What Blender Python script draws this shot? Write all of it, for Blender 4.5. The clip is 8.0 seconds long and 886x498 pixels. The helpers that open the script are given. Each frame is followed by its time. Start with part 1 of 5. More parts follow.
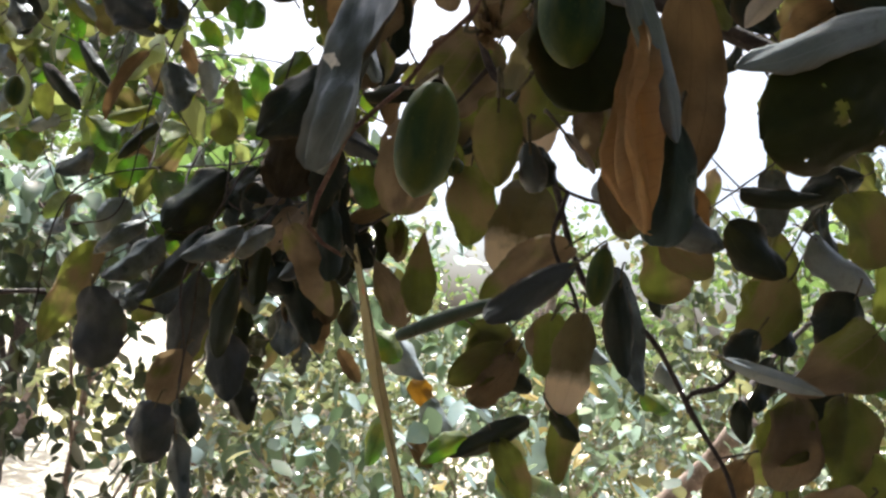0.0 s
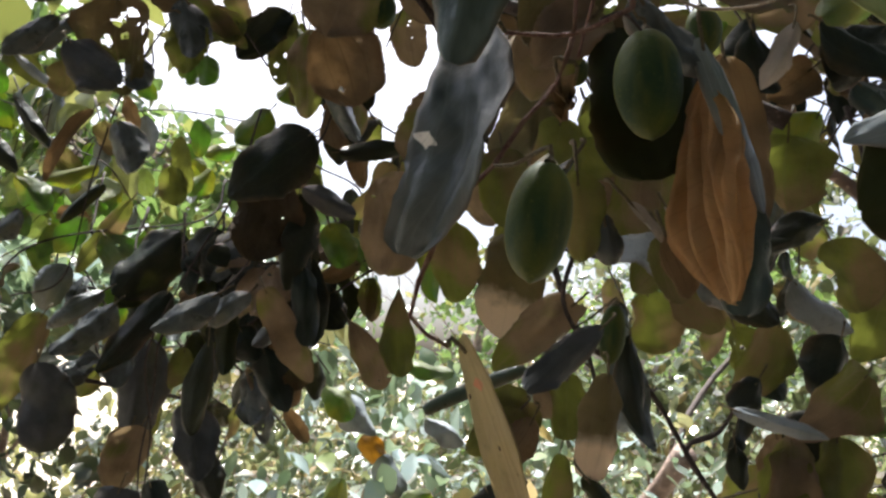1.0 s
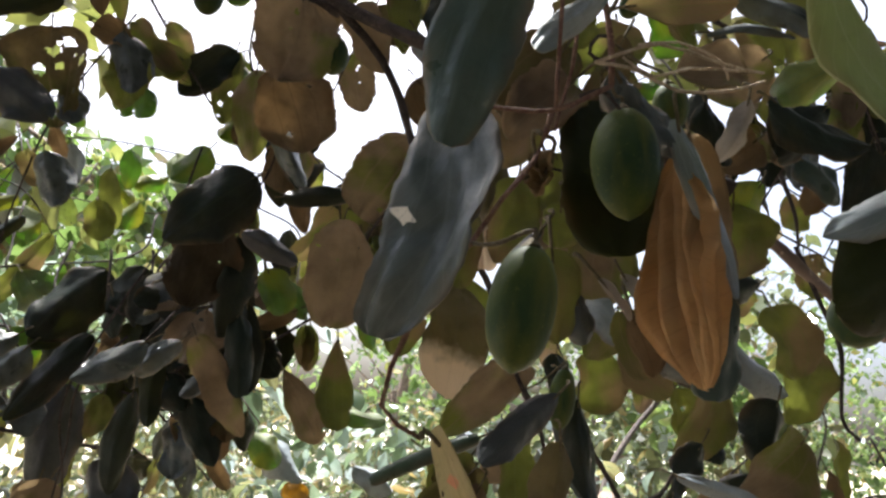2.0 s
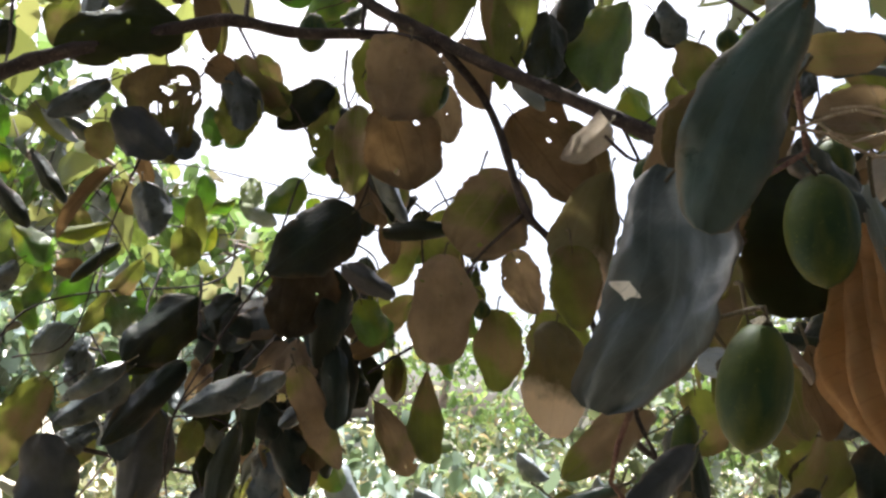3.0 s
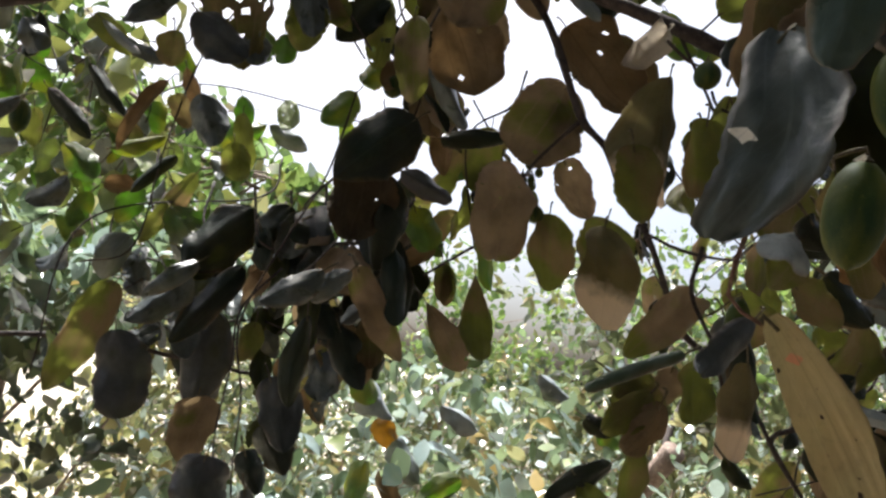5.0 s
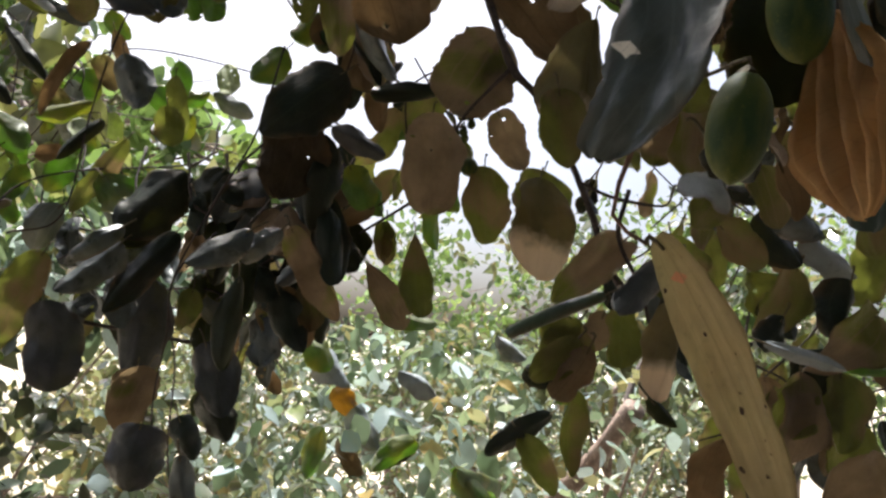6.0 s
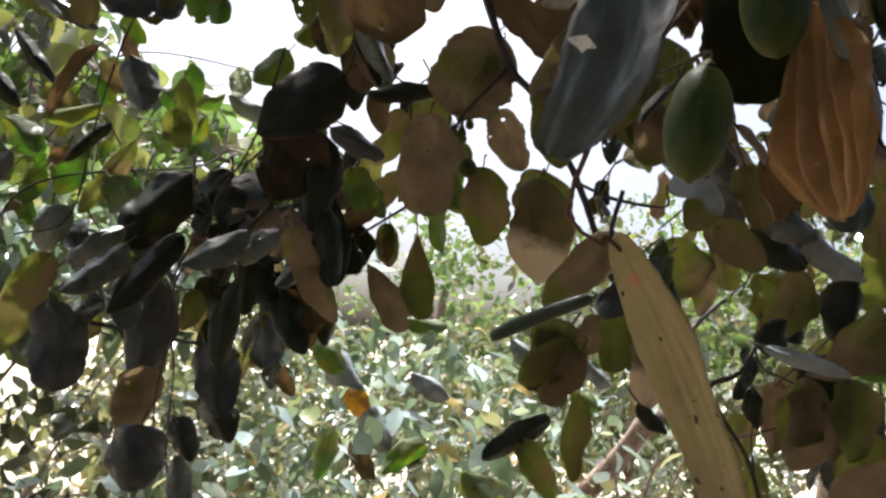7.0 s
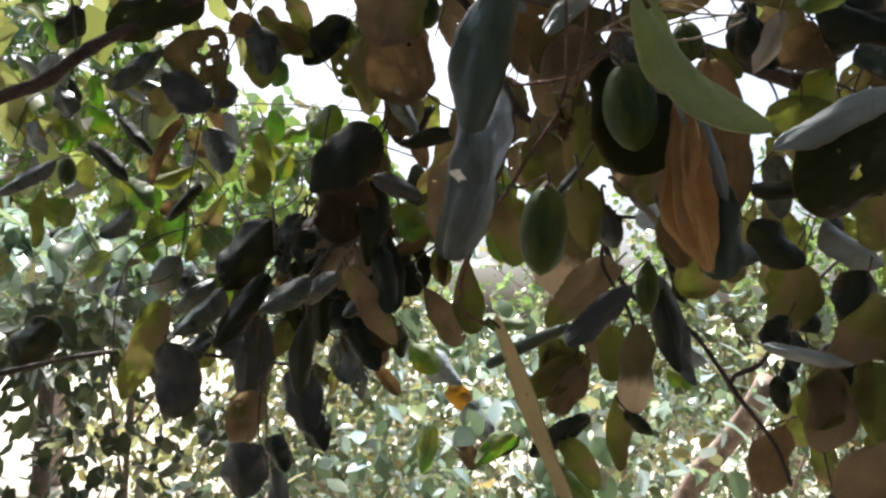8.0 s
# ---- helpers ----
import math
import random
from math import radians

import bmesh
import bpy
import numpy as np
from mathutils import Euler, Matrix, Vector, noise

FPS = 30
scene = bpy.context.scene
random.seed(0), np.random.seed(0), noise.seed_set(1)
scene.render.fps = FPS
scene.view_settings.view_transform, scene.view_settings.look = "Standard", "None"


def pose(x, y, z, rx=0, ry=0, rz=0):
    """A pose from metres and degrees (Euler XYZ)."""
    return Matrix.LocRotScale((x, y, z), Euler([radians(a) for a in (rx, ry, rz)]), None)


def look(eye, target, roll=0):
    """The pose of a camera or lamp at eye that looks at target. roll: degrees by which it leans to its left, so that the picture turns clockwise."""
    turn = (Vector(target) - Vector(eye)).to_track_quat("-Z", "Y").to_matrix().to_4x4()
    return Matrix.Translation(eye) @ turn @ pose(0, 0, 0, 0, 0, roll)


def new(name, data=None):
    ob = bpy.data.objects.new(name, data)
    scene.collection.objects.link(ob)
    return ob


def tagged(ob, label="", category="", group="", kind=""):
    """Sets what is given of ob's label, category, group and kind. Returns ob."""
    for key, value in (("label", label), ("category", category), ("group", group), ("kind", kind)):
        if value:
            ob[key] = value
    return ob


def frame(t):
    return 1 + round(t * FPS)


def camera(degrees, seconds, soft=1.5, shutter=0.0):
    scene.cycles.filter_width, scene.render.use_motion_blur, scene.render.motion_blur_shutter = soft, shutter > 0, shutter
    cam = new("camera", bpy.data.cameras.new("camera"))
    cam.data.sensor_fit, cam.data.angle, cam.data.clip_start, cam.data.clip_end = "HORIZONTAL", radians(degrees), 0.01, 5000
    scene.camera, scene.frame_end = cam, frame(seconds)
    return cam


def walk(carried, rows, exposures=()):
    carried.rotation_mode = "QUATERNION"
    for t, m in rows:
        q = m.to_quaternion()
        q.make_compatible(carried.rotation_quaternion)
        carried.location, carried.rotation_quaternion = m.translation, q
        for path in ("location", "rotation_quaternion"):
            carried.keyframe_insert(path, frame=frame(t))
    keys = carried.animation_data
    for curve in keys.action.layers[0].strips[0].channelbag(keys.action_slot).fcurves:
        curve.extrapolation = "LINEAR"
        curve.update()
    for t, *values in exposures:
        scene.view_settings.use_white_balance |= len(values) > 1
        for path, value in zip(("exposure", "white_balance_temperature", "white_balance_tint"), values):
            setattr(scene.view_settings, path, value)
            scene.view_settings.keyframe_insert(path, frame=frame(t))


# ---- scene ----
cam = camera(62.8, 8.0, soft=2.6)
PATH = [
    (0, (0.021, -0.022, 1.509), (-0.026, 1.967, 1.704), 8.0),
    (0.5, (-0.002, -0.023, 1.514), (-0.096, 1.954, 1.8), 5.6),
    (1, (-0.023, -0.012, 1.515), (0.139, 1.953, 1.852), 4.9),
    (1.2, (-0.022, -0.006, 1.52), (0.197, 1.951, 1.869), 4.8),
    (2.3, (-0.044, -0.001, 1.526), (0.309, 1.91, 1.998), 6.1),
    (2.5, (-0.053, 0.001, 1.527), (0.295, 1.916, 1.989), 6.0),
    (3, (-0.075, 0.0, 1.533), (0.165, 1.926, 2.016), 7.1),
    (3.5, (-0.092, -0.013, 1.535), (0.041, 1.917, 2.043), 7.0),
    (4, (-0.113, -0.018, 1.527), (-0.03, 1.927, 1.984), 7.4),
    (4.5, (-0.126, -0.017, 1.504), (0.048, 1.948, 1.836), 6.8),
    (5, (-0.108, -0.015, 1.5), (0.143, 1.943, 1.825), 7.6),
    (5.2, (-0.099, -0.014, 1.499), (0.181, 1.94, 1.82), 7.5),
    (6.3, (-0.082, -0.003, 1.488), (0.267, 1.953, 1.713), 4.9),
    (6.5, (-0.08, 0.002, 1.485), (0.258, 1.962, 1.695), 4.8),
    (7, (-0.066, -0.008, 1.495), (0.214, 1.955, 1.752), 5.7),
    (7.5, (-0.036, -0.04, 1.519), (0.041, 1.944, 1.761), 2.0),
    (8, (-0.016, -0.076, 1.523), (-0.055, 1.915, 1.711), 0.7),
]
walk(cam, [(t, look(eye, target, roll)) for t, eye, target, roll in PATH], [(0.0, 1.3, 6150, 6), (1.0, 1.32, 6200, 8), (2.5, 1.55, 6200, 8), (3.5, 1.57, 6200, 7), (4.5, 1.12, 6250, 7), (6.5, 1.05, 6350, 9), (8.0, 1.28, 6150, 6)])

# ---- light ----
SUN_ELEVATION, SUN_AZIMUTH = 66.0, 20.0   # degrees; azimuth from +y towards -x
sky_world = bpy.data.worlds.new("sky")
scene.world = sky_world
sky_world.use_nodes = True
sky_nodes = sky_world.node_tree.nodes
sky_tex = sky_nodes.new("ShaderNodeTexSky")
sky_tex.sky_type = "NISHITA"
sky_tex.sun_disc = False
sky_tex.sun_elevation = radians(SUN_ELEVATION)
sky_tex.sun_rotation = radians(-SUN_AZIMUTH)
sky_tex.dust_density = 8.0
sky_tex.air_density = 0.7
sky_tex.ozone_density = 0.3
sky_world.node_tree.links.new(sky_tex.outputs[0], sky_nodes["Background"].inputs[0])
sky_nodes["Background"].inputs[1].default_value = 0.15
sun = new("sun", bpy.data.lights.new("sun", "SUN"))
sun.data.energy, sun.data.angle, sun.data.color = 5.0, radians(0.6), (1.0, 0.97, 0.92)
sun.matrix_world = pose(0, 0, 30, 90 - SUN_ELEVATION, 0, 180 + SUN_AZIMUTH)


# ---- materials ----
def nodes_of(name):
    mat = bpy.data.materials.new(name)
    mat.use_nodes = True
    nt = mat.node_tree
    return mat, nt, nt.nodes["Principled BSDF"], nt.nodes["Material Output"]


def mixed(nt, fac, a, b, blend="MIX"):
    """A colour mix; fac, a and b are sockets, numbers or colours."""
    n = nt.nodes.new("ShaderNodeMix")
    n.data_type, n.blend_type = "RGBA", blend
    for sock, v in ((n.inputs[0], fac), (n.inputs[6], a), (n.inputs[7], b)):
        if isinstance(v, bpy.types.NodeSocket):
            nt.links.new(v, sock)
        elif isinstance(v, tuple):
            sock.default_value = (*v, 1)
        else:
            sock.default_value = v
    return n.outputs[2]


def noise_fac(nt, coord, scale, lo, hi, detail=4.0, stretch=None):
    """Noise between lo and hi turned into 0..1."""
    if stretch:
        mp = nt.nodes.new("ShaderNodeMapping")
        mp.inputs["Scale"].default_value = stretch
        nt.links.new(coord, mp.inputs[0])
        coord = mp.outputs[0]
    n = nt.nodes.new("ShaderNodeTexNoise")
    n.inputs["Scale"].default_value, n.inputs["Detail"].default_value = scale, detail
    nt.links.new(coord, n.inputs["Vector"])
    r = nt.nodes.new("ShaderNodeMapRange")
    r.inputs[1].default_value, r.inputs[2].default_value = lo, hi
    nt.links.new(n.outputs["Fac"], r.inputs[0])
    return r.outputs[0]


def maths(nt, op, a, b=0.0, c=0.0):
    n = nt.nodes.new("ShaderNodeMath")
    n.operation = op
    for sock, v in zip(n.inputs, (a, b, c)):
        if isinstance(v, bpy.types.NodeSocket):
            nt.links.new(v, sock)
        else:
            sock.default_value = v
    return n.outputs[0]


def vein_fac(nt):
    """Three long veins from the leaf's base with side veins between them, by the blade's own coordinates."""
    uv = nt.nodes.new("ShaderNodeTexCoord")
    sep = nt.nodes.new("ShaderNodeSeparateXYZ")
    nt.links.new(uv.outputs["UV"], sep.inputs[0])
    u, s = sep.outputs[1], maths(nt, "ABSOLUTE", maths(nt, "MULTIPLY_ADD", sep.outputs[0], 2.0, -1.0))
    mid = maths(nt, "LESS_THAN", s, 0.03)
    side = maths(nt, "LESS_THAN", maths(nt, "ABSOLUTE", maths(nt, "SUBTRACT", s, 0.48)), 0.022)
    ribs = maths(nt, "FRACT", maths(nt, "MULTIPLY_ADD", u, 11.0, maths(nt, "MULTIPLY", s, -4.0)))
    ribs = maths(nt, "MULTIPLY", maths(nt, "LESS_THAN", ribs, 0.10), 0.45)
    return maths(nt, "MAXIMUM", maths(nt, "MAXIMUM", mid, maths(nt, "MULTIPLY", side, 0.8)), ribs)


def rim_fac(nt):
    """1 at the blade's margin, 0 further in."""
    uv = nt.nodes.new("ShaderNodeTexCoord")
    sep = nt.nodes.new("ShaderNodeSeparateXYZ")
    nt.links.new(uv.outputs["UV"], sep.inputs[0])
    r = nt.nodes.new("ShaderNodeMapRange")
    r.inputs[1].default_value, r.inputs[2].default_value = 0.72, 1.0
    nt.links.new(maths(nt, "ABSOLUTE", maths(nt, "MULTIPLY_ADD", sep.outputs[0], 2.0, -1.0)), r.inputs[0])
    return r.outputs[0]


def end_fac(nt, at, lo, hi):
    """1 towards the blade's tip, where a sunlit patch is painted, with an uneven border."""
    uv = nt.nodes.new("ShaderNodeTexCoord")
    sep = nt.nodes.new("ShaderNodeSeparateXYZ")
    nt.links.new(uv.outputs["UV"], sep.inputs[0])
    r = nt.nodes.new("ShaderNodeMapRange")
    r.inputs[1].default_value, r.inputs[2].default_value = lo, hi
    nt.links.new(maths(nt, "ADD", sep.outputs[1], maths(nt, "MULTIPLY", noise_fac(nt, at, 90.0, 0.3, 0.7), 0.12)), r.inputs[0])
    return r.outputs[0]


def spot_fac(nt, at, hu, hs, ru, rs):
    """1 within a four-cornered torn patch of the blade (where along, where across, sizes)."""
    uv = nt.nodes.new("ShaderNodeTexCoord")
    sep = nt.nodes.new("ShaderNodeSeparateXYZ")
    nt.links.new(uv.outputs["UV"], sep.inputs[0])
    du = maths(nt, "DIVIDE", maths(nt, "SUBTRACT", sep.outputs[1], hu), ru)
    ds = maths(nt, "DIVIDE", maths(nt, "SUBTRACT", maths(nt, "MULTIPLY_ADD", sep.outputs[0], 2.0, -1.0), hs), rs)
    far = maths(nt, "ADD", maths(nt, "ABSOLUTE", maths(nt, "MULTIPLY_ADD", ds, 0.25, du)), maths(nt, "MULTIPLY", maths(nt, "ABSOLUTE", ds), 0.7))
    r = nt.nodes.new("ShaderNodeMapRange")
    r.inputs[1].default_value, r.inputs[2].default_value = 0.92, 0.84
    nt.links.new(maths(nt, "ADD", far, maths(nt, "MULTIPLY", noise_fac(nt, at, 230.0, 0.3, 0.7), 0.28)), r.inputs[0])
    return r.outputs[0]


def leaf_material(name, base, alt, blotch, vein, through_colour, through_amount, rough, gloss=0.4, sheen=0.0, blotch_at=(0.52, 0.7), dust_sheen=0.0, second=None, second_through=None, end=None, spot=None, dots=False, second_at=(0.46, 0.62)):
    """One face of a leaf: base and alt colours leaf by leaf, blotches, veins, felt or gloss, and light that comes through the blade."""
    mat, nt, bsdf, out = nodes_of(name)
    tc = nt.nodes.new("ShaderNodeTexCoord")
    info = nt.nodes.new("ShaderNodeObjectInfo")
    shift = nt.nodes.new("ShaderNodeVectorMath")
    shift.operation = "MULTIPLY_ADD"
    nt.links.new(info.outputs["Random"], shift.inputs[0])
    shift.inputs[1].default_value = (7.0, 3.0, 5.0)
    nt.links.new(tc.outputs["Object"], shift.inputs[2])
    at = shift.outputs[0]
    col = mixed(nt, info.outputs["Random"], base, alt)
    patch = noise_fac(nt, at, 26.0, *second_at, 2.0)
    if second:
        col = mixed(nt, patch, col, second)
    col = mixed(nt, noise_fac(nt, at, 55.0, *blotch_at), col, blotch)
    col = mixed(nt, maths(nt, "MULTIPLY", noise_fac(nt, at, 16.0, 0.35, 0.7), 0.35), col, tuple(c * 0.4 for c in base))
    tip = None
    if dots:
        col = mixed(nt, noise_fac(nt, at, 330.0, 0.70, 0.74, 1.0), col, (0.05, 0.03, 0.02))
    # sun patch at the leaf's end, painted into its colour
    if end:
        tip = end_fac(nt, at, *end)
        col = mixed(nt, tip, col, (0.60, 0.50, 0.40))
    if spot:
        mark = spot_fac(nt, at, *spot[:4])
        col = mixed(nt, mark, col, spot[4])
    rim = maths(nt, "MULTIPLY", rim_fac(nt), noise_fac(nt, at, 60.0, 0.4, 0.6))
    col = mixed(nt, maths(nt, "MULTIPLY", rim, 0.6), col, (0.13, 0.075, 0.035))
    col = mixed(nt, maths(nt, "MULTIPLY", noise_fac(nt, at, 420.0, 0.56, 0.72), 0.55), col, tuple(c * 0.45 for c in base))
    # dust film, tinted bluish so that it also paints sky sheen
    if dust_sheen:
        col = mixed(nt, maths(nt, "MULTIPLY", noise_fac(nt, at, 90.0, 0.35, 0.75), dust_sheen), col, (0.30, 0.35, 0.37))
    veins = vein_fac(nt)
    if end:
        veins = maths(nt, "MULTIPLY", veins, maths(nt, "MULTIPLY_ADD", tip, -0.85, 1.0))
    col = mixed(nt, maths(nt, "MULTIPLY", veins, 0.5), col, vein)
    nt.links.new(col, bsdf.inputs["Base Color"])
    rg = nt.nodes.new("ShaderNodeMapRange")
    rg.inputs[3].default_value, rg.inputs[4].default_value = rough - 0.12, min(1.0, rough + 0.15)
    nt.links.new(noise_fac(nt, at, 130.0, 0.3, 0.7), rg.inputs[0])
    nt.links.new(rg.outputs[0], bsdf.inputs["Roughness"])
    bsdf.inputs["Specular IOR Level"].default_value = gloss
    bsdf.inputs["Sheen Weight"].default_value = sheen
    bump = nt.nodes.new("ShaderNodeBump")
    bump.inputs["Strength"].default_value, bump.inputs["Distance"].default_value = 0.45, 0.0006
    relief = maths(nt, "MULTIPLY_ADD", noise_fac(nt, at, 75.0, 0.25, 0.75, 2.0), 1.3, noise_fac(nt, at, 260.0, 0.2, 0.8))
    nt.links.new(maths(nt, "ADD", maths(nt, "MULTIPLY", veins, -0.6), relief), bump.inputs["Height"])
    nt.links.new(bump.outputs[0], bsdf.inputs["Normal"])
    trans = nt.nodes.new("ShaderNodeBsdfTranslucent")
    tcol = mixed(nt, noise_fac(nt, at, 70.0, 0.4, 0.75), through_colour, tuple(c * 0.55 for c in through_colour))
    if second_through:
        tcol = mixed(nt, patch, tcol, second_through)
    tcol = mixed(nt, maths(nt, "MULTIPLY", noise_fac(nt, at, 16.0, 0.35, 0.7), 0.5), tcol, tuple(c * 0.35 for c in through_colour))
    if dots:
        tcol = mixed(nt, noise_fac(nt, at, 330.0, 0.70, 0.74, 1.0), tcol, (0.05, 0.03, 0.02))
    if spot:
        tcol = mixed(nt, mark, tcol, spot[4])
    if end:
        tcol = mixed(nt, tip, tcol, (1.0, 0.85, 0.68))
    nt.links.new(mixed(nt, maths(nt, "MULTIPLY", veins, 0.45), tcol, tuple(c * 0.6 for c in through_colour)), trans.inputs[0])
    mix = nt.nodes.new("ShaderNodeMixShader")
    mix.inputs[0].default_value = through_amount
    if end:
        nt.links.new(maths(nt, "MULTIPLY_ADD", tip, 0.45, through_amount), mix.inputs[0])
    nt.links.new(bsdf.outputs[0], mix.inputs[1])
    nt.links.new(trans.outputs[0], mix.inputs[2])
    nt.links.new(mix.outputs[0], out.inputs[0])
    return mat


def bark_material(name, dark, light, scale=60.0):
    mat, nt, bsdf, out = nodes_of(name)
    tc = nt.nodes.new("ShaderNodeTexCoord")
    at = tc.outputs["Object"]
    col = mixed(nt, noise_fac(nt, at, scale, 0.35, 0.7), dark, light)
    col = mixed(nt, maths(nt, "MULTIPLY", noise_fac(nt, at, scale * 6, 0.58, 0.7), 0.7), col, tuple(min(1, c * 2.2) for c in light))
    nt.links.new(col, bsdf.inputs["Base Color"])
    bsdf.inputs["Roughness"].default_value = 0.8
    bump = nt.nodes.new("ShaderNodeBump")
    bump.inputs["Strength"].default_value, bump.inputs["Distance"].default_value = 0.8, 0.001
    nt.links.new(noise_fac(nt, at, scale * 4, 0.2, 0.8), bump.inputs["Height"])
    nt.links.new(bump.outputs[0], bsdf.inputs["Normal"])
    return mat


def crown_material(name, colours, through_colour, amount, rough=0.45):
    """Leaves of a crown, each its own tint."""
    mat, nt, bsdf, out = nodes_of(name)
    geo = nt.nodes.new("ShaderNodeNewGeometry")
    ramp = nt.nodes.new("ShaderNodeValToRGB")
    ramp.color_ramp.interpolation = "CONSTANT"
    els = ramp.color_ramp.elements
    while len(els) < len(colours):
        els.new(0.5)
    for i, (e, c) in enumerate(zip(els, colours)):
        e.position, e.color = i / len(colours), (*c, 1)
    nt.links.new(geo.outputs["Random Per Island"], ramp.inputs[0])
    tc = nt.nodes.new("ShaderNodeTexCoord")
    col = mixed(nt, maths(nt, "MULTIPLY", noise_fac(nt, tc.outputs["Object"], 60.0, 0.45, 0.7), 0.3), ramp.outputs[0], (0.13, 0.12, 0.06))
    nt.links.new(col, bsdf.inputs["Base Color"])
    bsdf.inputs["Roughness"].default_value = rough
    bsdf.inputs["Specular IOR Level"].default_value = 0.8
    trans = nt.nodes.new("ShaderNodeBsdfTranslucent")
    nt.links.new(mixed(nt, 0.45, ramp.outputs[0], through_colour), trans.inputs[0])
    mix = nt.nodes.new("ShaderNodeMixShader")
    mix.inputs[0].default_value = amount
    nt.links.new(bsdf.outputs[0], mix.inputs[1])
    nt.links.new(trans.outputs[0], mix.inputs[2])
    nt.links.new(mix.outputs[0], out.inputs[0])
    return mat


def fruit_material(name, green, shade, pale):
    mat, nt, bsdf, out = nodes_of(name)
    tc = nt.nodes.new("ShaderNodeTexCoord")
    at = tc.outputs["Object"]
    col = mixed(nt, noise_fac(nt, at, 45.0, 0.36, 0.62), green, shade)
    col = mixed(nt, noise_fac(nt, at, 110.0, 0.5, 0.75, stretch=(1, 1, 0.25)), col, pale)
    col = mixed(nt, maths(nt, "MULTIPLY", noise_fac(nt, at, 900.0, 0.62, 0.7), 0.22), col, tuple(min(1, c * 1.8) for c in pale))
    nt.links.new(col, bsdf.inputs["Base Color"])
    bsdf.inputs["Roughness"].default_value = 0.55
    bsdf.inputs["Specular IOR Level"].default_value = 0.22
    bsdf.inputs["Subsurface Weight"].default_value = 0.04
    bsdf.inputs["Subsurface Radius"].default_value = (0.004, 0.006, 0.002)
    bsdf.inputs["Subsurface Scale"].default_value = 0.6
    bump = nt.nodes.new("ShaderNodeBump")
    bump.inputs["Strength"].default_value, bump.inputs["Distance"].default_value = 0.25, 0.0006
    nt.links.new(noise_fac(nt, at, 300.0, 0.2, 0.8), bump.inputs["Height"])
    nt.links.new(bump.outputs[0], bsdf.inputs["Normal"])
    return mat


def ground_material(name, low, high, litter):
    mat, nt, bsdf, out = nodes_of(name)
    tc = nt.nodes.new("ShaderNodeTexCoord")
    at = tc.outputs["Object"]
    col = mixed(nt, noise_fac(nt, at, 0.8, 0.35, 0.65), low, high)
    col = mixed(nt, noise_fac(nt, at, 14.0, 0.5, 0.75), col, litter)
    nt.links.new(col, bsdf.inputs["Base Color"])
    bsdf.inputs["Roughness"].default_value = 0.95
    bump = nt.nodes.new("ShaderNodeBump")
    bump.inputs["Strength"].default_value, bump.inputs["Distance"].default_value = 0.7, 0.03
    nt.links.new(noise_fac(nt, at, 25.0, 0.2, 0.8, 8.0), bump.inputs["Height"])
    nt.links.new(bump.outputs[0], bsdf.inputs["Normal"])
    return mat


